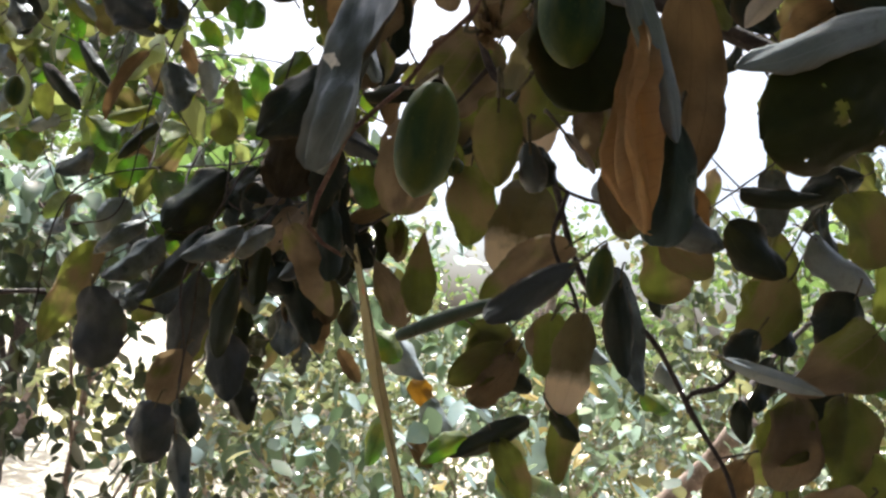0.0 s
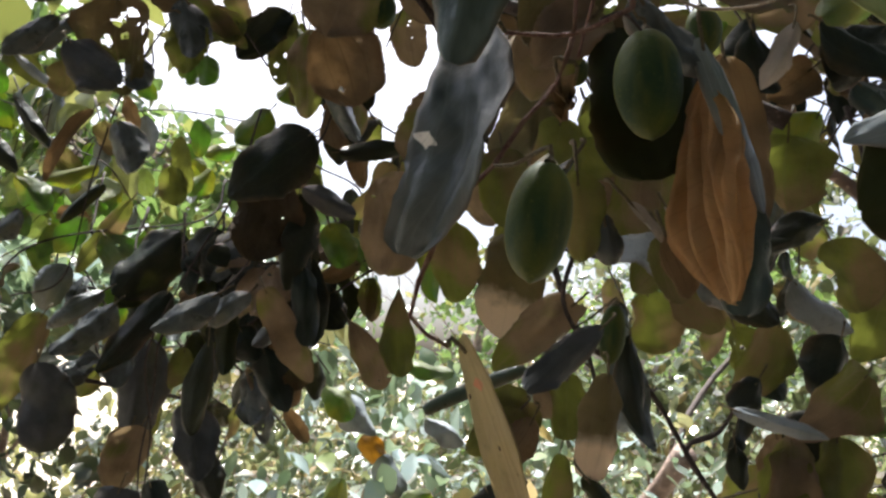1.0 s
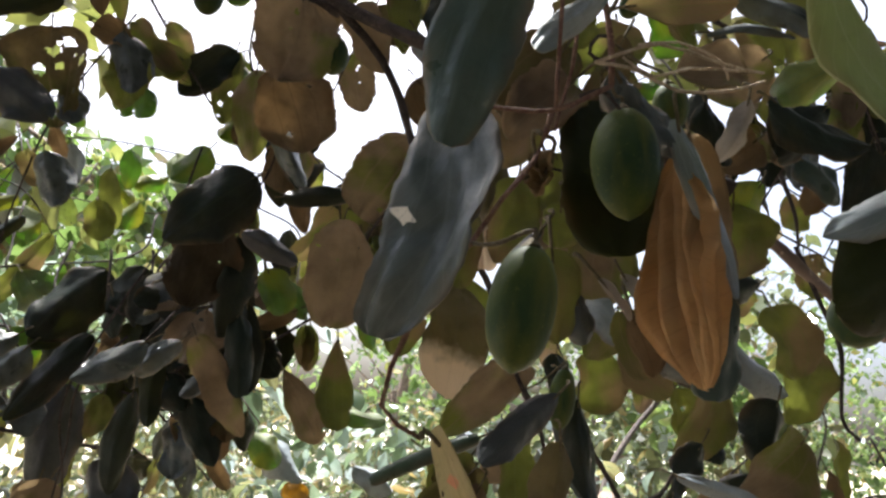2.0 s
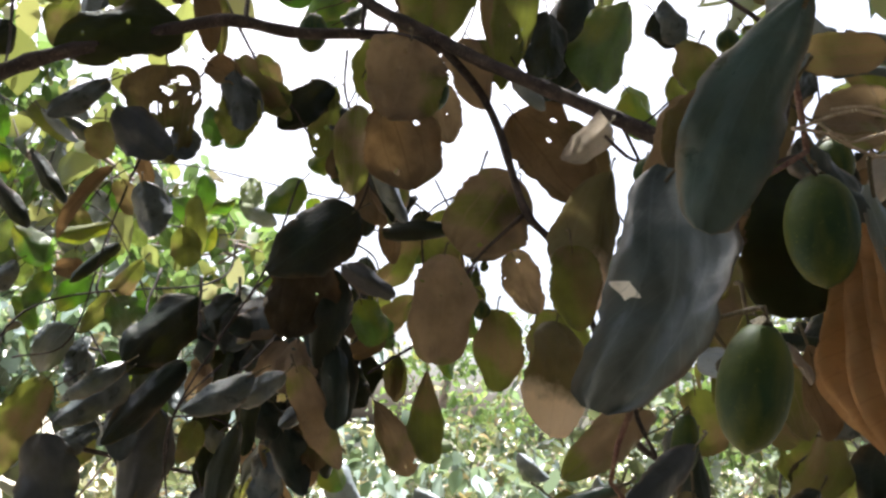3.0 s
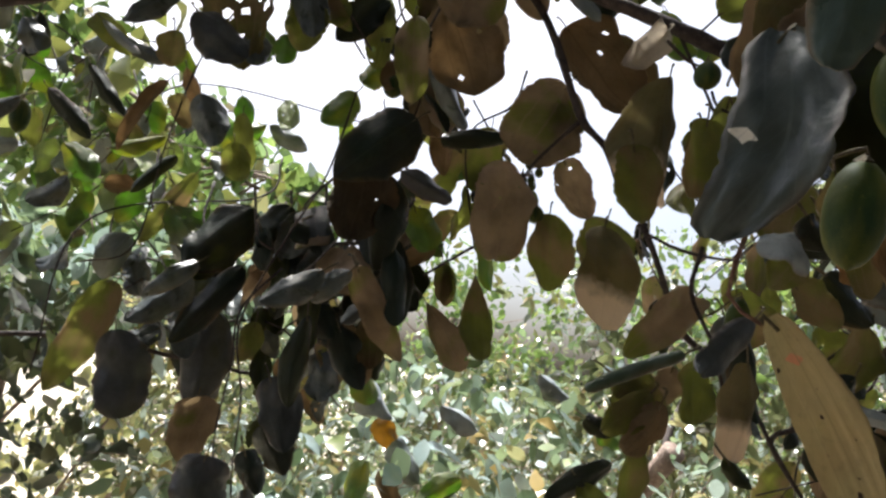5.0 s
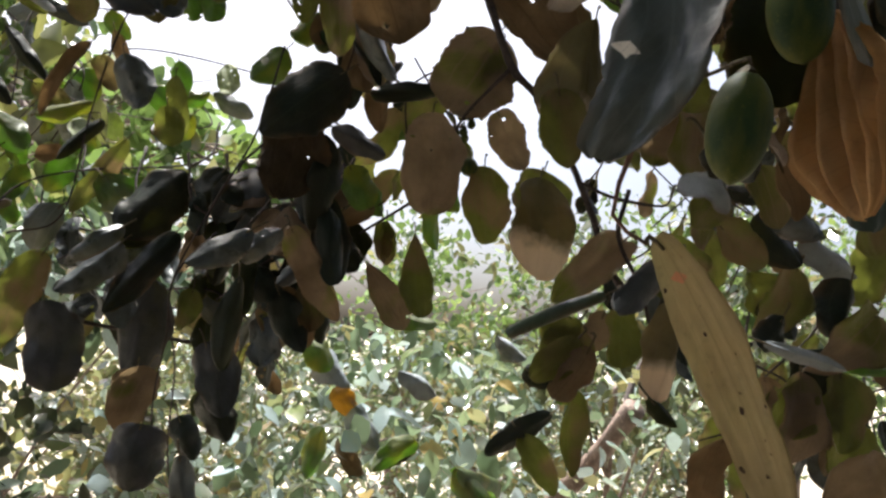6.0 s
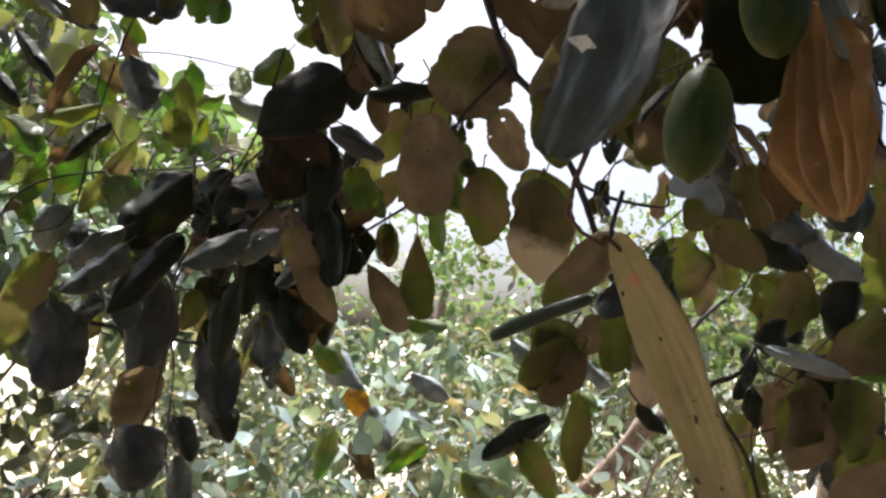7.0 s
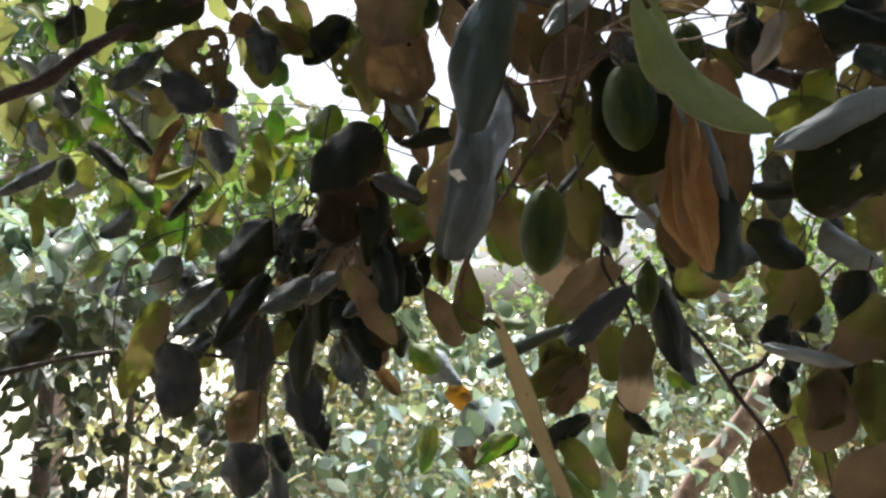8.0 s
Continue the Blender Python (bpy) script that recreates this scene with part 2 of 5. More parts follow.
GREEN_THROUGH, TAN_THROUGH = (0.30, 0.36, 0.06), (0.66, 0.475, 0.315)
FACE = {
    "upper": leaf_material("leaf_upper", (0.009, 0.017, 0.013), (0.013, 0.024, 0.016), (0.024, 0.024, 0.016), (0.03, 0.038, 0.024), GREEN_THROUGH, 0.04, 0.42, 0.24, dust_sheen=0.02, second=(0.018, 0.020, 0.014)),
    "upper_thin": leaf_material("leaf_upper_thin", (0.016, 0.022, 0.014), (0.025, 0.033, 0.018), (0.036, 0.033, 0.022), (0.04, 0.047, 0.03), (0.85, 0.82, 0.62), 0.55, 0.40, 0.45),
    # upper face with dust and a bluish sky sheen in its base colour
    "dusty_sheen": leaf_material("leaf_upper_dusty_sheen", (0.045, 0.060, 0.062), (0.07, 0.085, 0.088), (0.04, 0.045, 0.038), (0.10, 0.11, 0.10), GREEN_THROUGH, 0.05, 0.34, 0.5, dust_sheen=0.25, second=(0.028, 0.034, 0.032)),
    "grey": leaf_material("leaf_underside_grey", (0.085, 0.108, 0.100), (0.125, 0.15, 0.145), (0.05, 0.066, 0.056), (0.16, 0.175, 0.16), (0.30, 0.34, 0.20), 0.13, 0.55, 0.35, 0.2, blotch_at=(0.46, 0.72), second=(0.07, 0.085, 0.07)),
    "felt": leaf_material("leaf_underside", (0.20, 0.15, 0.105), (0.26, 0.19, 0.135), (0.12, 0.09, 0.055), (0.30, 0.22, 0.16), TAN_THROUGH, 0.46, 0.85, 0.15, 0.3, second=(0.13, 0.14, 0.05), second_through=(0.38, 0.42, 0.08), second_at=(0.51, 0.62)),
    "olive": leaf_material("leaf_underside_green", (0.10, 0.125, 0.045), (0.16, 0.135, 0.07), (0.13, 0.09, 0.045), (0.19, 0.19, 0.10), (0.44, 0.50, 0.10), 0.46, 0.8, 0.2, 0.2, second=(0.18, 0.125, 0.08), second_through=(0.52, 0.36, 0.20), second_at=(0.48, 0.62)),
    "fresh": leaf_material("leaf_fresh", (0.15, 0.19, 0.085), (0.19, 0.22, 0.10), (0.12, 0.15, 0.07), (0.27, 0.30, 0.17), (0.34, 0.56, 0.10), 0.48, 0.42, 0.5, second=(0.20, 0.21, 0.07), second_through=(0.58, 0.58, 0.12)),
    # lighter copy of the fresh face, for leaves whose upper side is lit
    "light": leaf_material("leaf_fresh_lit", (0.36, 0.43, 0.22), (0.40, 0.47, 0.26), (0.28, 0.35, 0.16), (0.50, 0.55, 0.38), (0.55, 0.64, 0.20), 0.38, 0.40, 0.5),
    "brown": leaf_material("leaf_dry_brown", (0.31, 0.235, 0.145), (0.40, 0.29, 0.17), (0.22, 0.15, 0.09), (0.15, 0.10, 0.06), (0.46, 0.35, 0.215), 0.46, 0.8, 0.2, second=(0.22, 0.155, 0.085)),
    "straw": leaf_material("leaf_dry_straw", (0.46, 0.40, 0.20), (0.50, 0.43, 0.23), (0.52, 0.30, 0.13), (0.30, 0.24, 0.11), (0.60, 0.52, 0.27), 0.42, 0.7, 0.25, dots=True, spot=(0.17, 0.1, 0.035, 0.30, (0.66, 0.32, 0.18)), blotch_at=(0.62, 0.75), second=(0.42, 0.33, 0.17)),
    "torn": leaf_material("leaf_underside_grey_torn", (0.068, 0.088, 0.087), (0.076, 0.097, 0.096), (0.034, 0.047, 0.044), (0.100, 0.122, 0.118), (0.30, 0.34, 0.20), 0.13, 0.40, 0.55, 0.0, blotch_at=(0.44, 0.62), second=(0.055, 0.074, 0.072), spot=(0.54, 0.68, 0.055, 0.26, (0.85, 0.82, 0.74))),
    # blue-grey base colour imitates the sky's sheen on a leaf
    "sky_pale": leaf_material("leaf_blue_grey_sky_sheen", (0.32, 0.37, 0.39), (0.40, 0.45, 0.48), (0.20, 0.24, 0.24), (0.36, 0.40, 0.41), (0.36, 0.42, 0.30), 0.15, 0.42, 0.5, dust_sheen=0.2, second=(0.14, 0.17, 0.17)),
    # upper face with the purple-blue sheen of the sky painted in
    "plum": leaf_material("leaf_upper_purple_sheen", (0.048, 0.053, 0.064), (0.062, 0.064, 0.078), (0.032, 0.036, 0.038), (0.06, 0.062, 0.066), GREEN_THROUGH, 0.04, 0.46, 0.35, dust_sheen=0.08, second=(0.034, 0.040, 0.042)),
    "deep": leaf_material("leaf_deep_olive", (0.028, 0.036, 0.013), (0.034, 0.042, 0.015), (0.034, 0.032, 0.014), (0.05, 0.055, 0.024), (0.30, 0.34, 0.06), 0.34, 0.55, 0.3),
    "rolled": leaf_material("leaf_rolled_green", (0.045, 0.085, 0.045), (0.055, 0.095, 0.055), (0.03, 0.055, 0.03), (0.10, 0.14, 0.09), GREEN_THROUGH, 0.10, 0.35, 0.5, dust_sheen=0.12),
    "teal": leaf_material("leaf_upper_blue_green", (0.026, 0.056, 0.048), (0.030, 0.062, 0.054), (0.016, 0.036, 0.030), (0.05, 0.08, 0.072), GREEN_THROUGH, 0.06, 0.36, 0.42, dust_sheen=0.10, second=(0.016, 0.038, 0.030)),
    "ripe": leaf_material("leaf_dry_ochre", (0.58, 0.38, 0.18), (0.60, 0.39, 0.19), (0.40, 0.24, 0.10), (0.17, 0.095, 0.045), (0.74, 0.48, 0.21), 0.46, 0.75, 0.2, second=(0.30, 0.195, 0.10), blotch_at=(0.46, 0.66)),
    # lower end coloured pale to stand in for sunlight on it
    "tipped": leaf_material("leaf_underside_sunlit_tip", (0.13, 0.125, 0.06), (0.16, 0.13, 0.07), (0.13, 0.09, 0.045), (0.22, 0.19, 0.12), (0.34, 0.29, 0.12), 0.46, 0.8, 0.2, 0.2, end=(0.62, 0.80)),
    "yellowed": leaf_material("leaf_yellowed", (0.42, 0.27, 0.05), (0.36, 0.20, 0.05), (0.26, 0.14, 0.05), (0.50, 0.36, 0.12), (0.75, 0.50, 0.08), 0.45, 0.5, 0.35),
    "dull": leaf_material("leaf_dull_brown", (0.13, 0.095, 0.055), (0.16, 0.115, 0.065), (0.085, 0.06, 0.035), (0.22, 0.16, 0.10), (0.30, 0.22, 0.10), 0.30, 0.8, 0.2, 0.1, second=(0.10, 0.10, 0.045), second_through=(0.28, 0.30, 0.07)),
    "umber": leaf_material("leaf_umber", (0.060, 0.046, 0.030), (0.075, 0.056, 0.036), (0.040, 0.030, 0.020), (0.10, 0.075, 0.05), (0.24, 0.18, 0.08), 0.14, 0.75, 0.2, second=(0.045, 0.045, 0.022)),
    "scar": leaf_material("leaf_scar", (0.80, 0.76, 0.66), (0.82, 0.78, 0.70), (0.66, 0.58, 0.46), (0.7, 0.65, 0.55), (0.7, 0.66, 0.55), 0.3, 0.7, 0.2),
    "pale": leaf_material("leaf_bleached", (0.50, 0.47, 0.42), (0.55, 0.51, 0.45), (0.34, 0.30, 0.26), (0.40, 0.36, 0.31), (0.78, 0.71, 0.62), 0.6, 0.75, 0.2),
}
# the pale back of tipped leaves strengthens their painted sun patch
BACK = {"teal": "felt", "deep": "upper", "rolled": "rolled", "torn": "upper", "sky_pale": "felt", "plum": "felt", "tipped": "pale", "ripe": "ripe", "upper": "felt", "dusty_sheen": "felt", "grey": "upper", "felt": "upper_thin", "olive": "upper_thin", "fresh": "fresh", "light": "light", "brown": "brown", "straw": "straw", "pale": "pale", "yellowed": "yellowed", "dull": "upper_thin", "umber": "upper"}
BARK = bark_material("bark_dark", (0.026, 0.018, 0.016), (0.075, 0.054, 0.046), 120.0)
RED_STEM = bark_material("stem_reddish", (0.13, 0.055, 0.04), (0.24, 0.14, 0.09), 300.0)
GREY_BARK = bark_material("bark_grey_brown", (0.14, 0.095, 0.075), (0.30, 0.23, 0.19), 30.0)
LEAF_STALK = bark_material("leaf_stalk", (0.075, 0.060, 0.030), (0.16, 0.125, 0.065), 300.0)
DRY = bark_material("tendril_dry", (0.36, 0.27, 0.18), (0.55, 0.44, 0.33), 300.0)
FRUIT = fruit_material("fruit_skin", (0.068, 0.094, 0.013), (0.020, 0.046, 0.016), (0.112, 0.114, 0.017))
CROWN = {
    "bright": crown_material("crown_bright", [(0.035, 0.07, 0.024), (0.09, 0.15, 0.05), (0.05, 0.09, 0.03), (0.20, 0.28, 0.19), (0.10, 0.16, 0.045), (0.03, 0.055, 0.024), (0.20, 0.25, 0.08), (0.07, 0.12, 0.04), (0.24, 0.17, 0.06)], (0.36, 0.54, 0.13), 0.38, 0.22),
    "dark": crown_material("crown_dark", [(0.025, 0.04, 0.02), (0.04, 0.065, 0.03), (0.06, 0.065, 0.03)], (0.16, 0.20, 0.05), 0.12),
    # pale blue tints paint sky glints, the darkest ones shaded gaps
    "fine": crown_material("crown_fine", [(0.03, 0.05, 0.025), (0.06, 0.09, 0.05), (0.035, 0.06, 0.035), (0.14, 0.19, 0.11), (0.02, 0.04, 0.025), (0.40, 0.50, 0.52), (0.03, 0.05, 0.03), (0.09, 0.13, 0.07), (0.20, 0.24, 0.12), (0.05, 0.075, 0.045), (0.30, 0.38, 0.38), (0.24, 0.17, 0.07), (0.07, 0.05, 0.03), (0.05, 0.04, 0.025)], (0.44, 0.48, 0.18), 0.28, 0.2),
    # more of the blue-white tints that imitate sky reflected on glossy leaves
    "sky_glint": crown_material("crown_sky_glint", [(0.045, 0.075, 0.05), (0.07, 0.11, 0.07), (0.38, 0.48, 0.52), (0.10, 0.16, 0.08), (0.035, 0.06, 0.04), (0.52, 0.62, 0.66), (0.08, 0.125, 0.075), (0.22, 0.28, 0.12), (0.04, 0.065, 0.045), (0.28, 0.37, 0.38), (0.14, 0.20, 0.12), (0.34, 0.24, 0.07)], (0.42, 0.56, 0.32), 0.32, 0.18),
    "olive": crown_material("crown_olive", [(0.10, 0.13, 0.05), (0.14, 0.17, 0.07), (0.20, 0.19, 0.10), (0.09, 0.10, 0.05)], (0.40, 0.42, 0.08), 0.42),
    "yellow": crown_material("crown_yellow", [(0.04, 0.065, 0.03), (0.14, 0.17, 0.07), (0.24, 0.24, 0.11), (0.03, 0.05, 0.03), (0.035, 0.055, 0.03), (0.22, 0.16, 0.06), (0.06, 0.06, 0.03)], (0.62, 0.62, 0.26), 0.42, 0.25),
}
GROUND = ground_material("dry_ground", (0.42, 0.37, 0.29), (0.55, 0.50, 0.41), (0.34, 0.28, 0.18))
# kept dark so that the added bed throws little light upwards
SHADE_BED = ground_material("shade_bed", (0.07, 0.05, 0.035), (0.12, 0.09, 0.06), (0.16, 0.11, 0.06))


# ---- builders ----
def mesh_object(name, verts, faces, mats, parent=None, slots=None, smooth=True, uvs=None):
    me = bpy.data.meshes.new(name)
    me.from_pydata(verts, [], faces)
    for m in mats:
        me.materials.append(m)
    if slots is not None:
        me.polygons.foreach_set("material_index", slots)
    if uvs is not None:
        lay = me.uv_layers.new(name="blade")
        idx = np.empty(len(me.loops), dtype=np.int32)
        me.loops.foreach_get("vertex_index", idx)
        lay.data.foreach_set("uv", np.asarray(uvs, dtype=np.float32)[idx].ravel())
    me.polygons.foreach_set("use_smooth", [smooth] * len(me.polygons))
    me.update()
    ob = new(name, me)
    ob.parent = parent
    return ob


def smooth_line(points, step):
    """Points along a Catmull-Rom line through the given ones."""
    pts = [Vector(p) for p in points]
    pts = [pts[0] * 2 - pts[1], *pts, pts[-1] * 2 - pts[-2]]
    made = []
    for a, b, c, d in zip(pts, pts[1:], pts[2:], pts[3:]):
        n = max(2, int((c - b).length / step))
        for i in range(n):
            t = i / n
            made.append(0.5 * (2 * b + (c - a) * t + (2 * a - 5 * b + 4 * c - d) * t * t + (3 * b - a - 3 * c + d) * t ** 3))
    made.append(pts[-2])
    return made


def tube(line, r0, r1, sides=7, rough=0.12, knots=0.0):
    """Vertices and faces of a tapered, slightly uneven stem along the line."""
    verts, faces = [], []
    n = len(line)
    up = Vector((0.31, 0.17, 0.93))
    for i, p in enumerate(line):
        d = (line[min(i + 1, n - 1)] - line[max(i - 1, 0)]).normalized()
        x = d.cross(up).normalized()
        y = d.cross(x)
        r = r0 + (r1 - r0) * i / max(1, n - 1)
        if knots:
            r *= 1 + knots * max(0.0, noise.noise(p * 45.0)) * 2
        for k in range(sides):
            a = 2 * math.pi * k / sides
            q = p + (x * math.cos(a) + y * math.sin(a)) * r
            q += (q - p) * rough * noise.noise(q * (0.6 / max(r0, 1e-4)))
            verts.append(q)
    for i in range(n - 1):
        for k in range(sides):
            a, b = i * sides + k, i * sides + (k + 1) % sides
            faces.append((a, b, b + sides, a + sides))
    faces.append(tuple(range(sides))[::-1])
    faces.append(tuple(range((n - 1) * sides, n * sides)))
    return verts, faces


LINES = []   # (branch object, its line)


def branch(parent, points, r0, r1, mat=None, name="branch", label="", sides=9, knots=0.25):
    line = smooth_line(points, 0.006)
    v, f = tube(line, r0, r1, sides, 0.15, knots)
    ob = mesh_object(name, v, f, [mat or BARK], parent)
    tagged(ob, label)
    LINES.append((ob, line))
    return ob


def nearest_stem(p):
    best = min(((p - q).length, i, k) for i, (_, line) in enumerate(LINES) for k, q in enumerate(line))
    return best[0], LINES[best[1]][0], LINES[best[1]][1][best[2]]


def leaf(face, base, tip, width, turn=0.0, nod=0.0, p=0.42, k=None, fold=None, roll=None, bow=None, hook=0.0, wave=0.22, holes=0, label="", scar=None, scar_face="scar", twist=None, crumple=1.3, side=None, parent=None, pleat=0.0, scroll=False, hole=1.0):
    """A leaf from base to tip (metres). face: the side that looks south; turn: degrees by which it looks west of south, nod: up.
    p: where it is widest; fold, roll: how far its halves bend towards the side that looks south; bow, hook: of midrib and tip; holes, hole: number and size of insect holes; scar: a bleached torn patch (where along, where across, sizes)."""
    rnd = random.Random(int(abs(base[0] * 7919 + base[1] * 104729 + base[2] * 1299709) * 1000))
    base, tip = Vector(base), Vector(tip)
    axis = tip - base
    length = axis.length
    y = axis.normalized()
    t, e = radians(turn), radians(nod)
    z = Vector((-math.sin(t) * math.cos(e), -math.cos(t) * math.cos(e), math.sin(e)))
    z = (z - y * z.dot(y)).normalized()
    x = y.cross(z)
    place = Matrix.Translation(base) @ Matrix((x, y, z)).transposed().to_4x4()
    nu, nv = (80, 60) if scar else (30, 32) if pleat else (44, 30) if holes else (28, 14)
    if bow is None:
        bow = rnd.uniform(-0.06, 0.13)
        hook = hook + rnd.uniform(-0.10, 0.16)
    if k is None:
        k = rnd.uniform(0.78, 1.2)
        p = p + rnd.uniform(-0.05, 0.12)
    twist = rnd.uniform(-18, 18) if twist is None else twist
    uneven = rnd.uniform(-7, 7)
    bend = 1 if face in ("felt", "olive", "brown", "straw", "dull") else -1
    strong = bend < 0 and face != "grey"
    fold = bend * (rnd.uniform(8, 34) if strong else rnd.uniform(0, 20)) if fold is None else fold
    roll = bend * (rnd.uniform(10, 48) if strong else rnd.uniform(4, 38)) if roll is None else roll
    fo, ro = radians(fold), radians(roll)
    if abs(ro) < 1e-3:
        ro = 1e-3
    if not scroll:
        width *= min(1.5, ro / (math.sin(fo + ro) - math.sin(fo)))
    ph, seed = rnd.uniform(0, 6.3), rnd.uniform(0, 50)
    verts, uvs = [], []
    thick = 0.00035
    lean = rnd.uniform(-0.05, 0.05) if side is None else side
    for layer in (0, 1):
        for i in range(nu + 1):
            u = i / nu
            uu = min(max(u, 0.004), 0.997)
            h = 0.5 * width * (uu / p) ** (k * p) * ((1 - uu) / (1 - p)) ** (k * (1 - p))
            zm = bow * length * 4 * u * (1 - u) + hook * length * max(0.0, u - 0.6) ** 2 / 0.16
            xm = lean * length * math.sin(math.pi * u)
            tw = radians(twist) * (u - 0.4)
            for j in range(nv + 1):
                s = 2 * j / nv - 1
                a = abs(s)
                fs = fo + radians(uneven) * (1 if s > 0 else -1)
                px = math.copysign(h * (math.sin(fs + ro * a) - math.sin(fs)) / ro, s)
                pz = h * (math.cos(fs) - math.cos(fs + ro * a)) / ro
                pz += wave * h * a * a * math.sin(9.0 * u + ph + (1.4 if s > 0 else 0))
                pz += crumple * 0.05 * width * noise.noise(Vector((u * 3.2, s * 1.7, seed))) + crumple * 0.02 * width * noise.noise(Vector((u * 9, s * 6, seed)))
                pz += pleat * h * (1 - a ** 6) * math.cos(15.7 * s + 2.5 * noise.noise(Vector((u * 3, s, seed)))) * math.sin(math.pi * u) ** 0.5
                px *= 1 + 0.24 * noise.noise(Vector((u * 3.8, 2 * s, seed + 9))) * a + 0.07 * noise.noise(Vector((u * 17, 2 * s, seed + 19))) * a + 0.05 * noise.noise(Vector((u * 43, 2 * s, seed + 29))) * a ** 4
                if scroll:
                    ang = (s + 1) * 4.3
                    rr = h * (0.72 + 0.14 * (s + 1)) + 0.0003
                    px, pz = rr * math.cos(ang), rr * math.sin(ang)
                px, pz = px * math.cos(tw) - pz * math.sin(tw), px * math.sin(tw) + pz * math.cos(tw)
                verts.append((xm + px, u * length, zm + pz - layer * thick))
                uvs.append((j / nv, u))
    gone = set()
    for _ in range(holes):
        cu, cs, r = rnd.uniform(0.12, 0.9), rnd.uniform(-0.8, 0.8), rnd.choice((0.5, 0.7, 0.7, 1.0, 1.5)) * 0.0011 * hole
        for i in range(nu):
            du = ((i + 0.5) / nu - cu) * length
            if abs(du) > 2 * r:
                continue
            half = 0.5 * width * (((i + 0.5) / nu) / p) ** (k * p) * ((1 - (i + 0.5) / nu) / (1 - p)) ** (k * (1 - p))
            for j in range(nv):
                if du * du + ((2 * (j + 0.5) / nv - 1 - cs) * half) ** 2 < r * r:
                    gone.add((i, j))
    pale = set()
    if scar:
        hu, hs, ru, rs = scar
        for i in range(nu):
            for j in range(nv):
                du, ds = ((i + 0.5) / nu - hu) / ru, (2 * (j + 0.5) / nv - 1 - hs) / rs
                if abs(du) + abs(ds) * 0.8 + 0.35 * noise.noise(Vector((i * 0.16, j * 0.16, 3.3))) < 1:
                    pale.add((i, j))
    faces, slots = [], []
    w = nv + 1
    off = (nu + 1) * w
    for i in range(nu):
        for j in range(nv):
            if (i, j) in gone:
                continue
            a = i * w + j
            faces.append((a, a + 1, a + w + 1, a + w))
            slots.append(3 if (i, j) in pale else 0)
            faces.append((off + a, off + a + w, off + a + w + 1, off + a + 1))
            slots.append(1)
    for i in range(nu):
        for j in (0, nv):
            a = i * w + j
            q = (a, a + w, off + a + w, off + a)
            faces.append(q if j == 0 else q[::-1])
            slots.append(0)
    # stalk to the nearest stem
    d, stem_ob, at = nearest_stem(base) if parent is None else (1.0, parent[0], parent[1])
    if parent is None and d > 0.016:
        at = base - y * 0.007 + Vector((rnd.uniform(-0.004, 0.004), 0.004, 0.002))
    inv = place.inverted()
    end = inv @ at
    knee = Vector((0, -min(0.006, 0.5 * end.length), 0.001))
    sv, sf = tube(smooth_line([end, end * 0.5 + knee * 0.7, Vector((0, 0.004, bow * 0.01))], 0.003), 0.0007, 0.0005, 5, 0.05)
    o = len(verts)
    verts += [tuple(v) for v in sv]
    uvs += [(0.5, 0.0)] * len(sv)
    faces += [tuple(o + n for n in f) for f in sf]
    slots += [2] * len(sf)
    ob = mesh_object("leaf", verts, faces, [FACE[face], FACE[BACK[face]], LEAF_STALK, FACE[scar_face]], stem_ob, slots, True, uvs)
    ob.matrix_basis = place
    return tagged(ob, label)


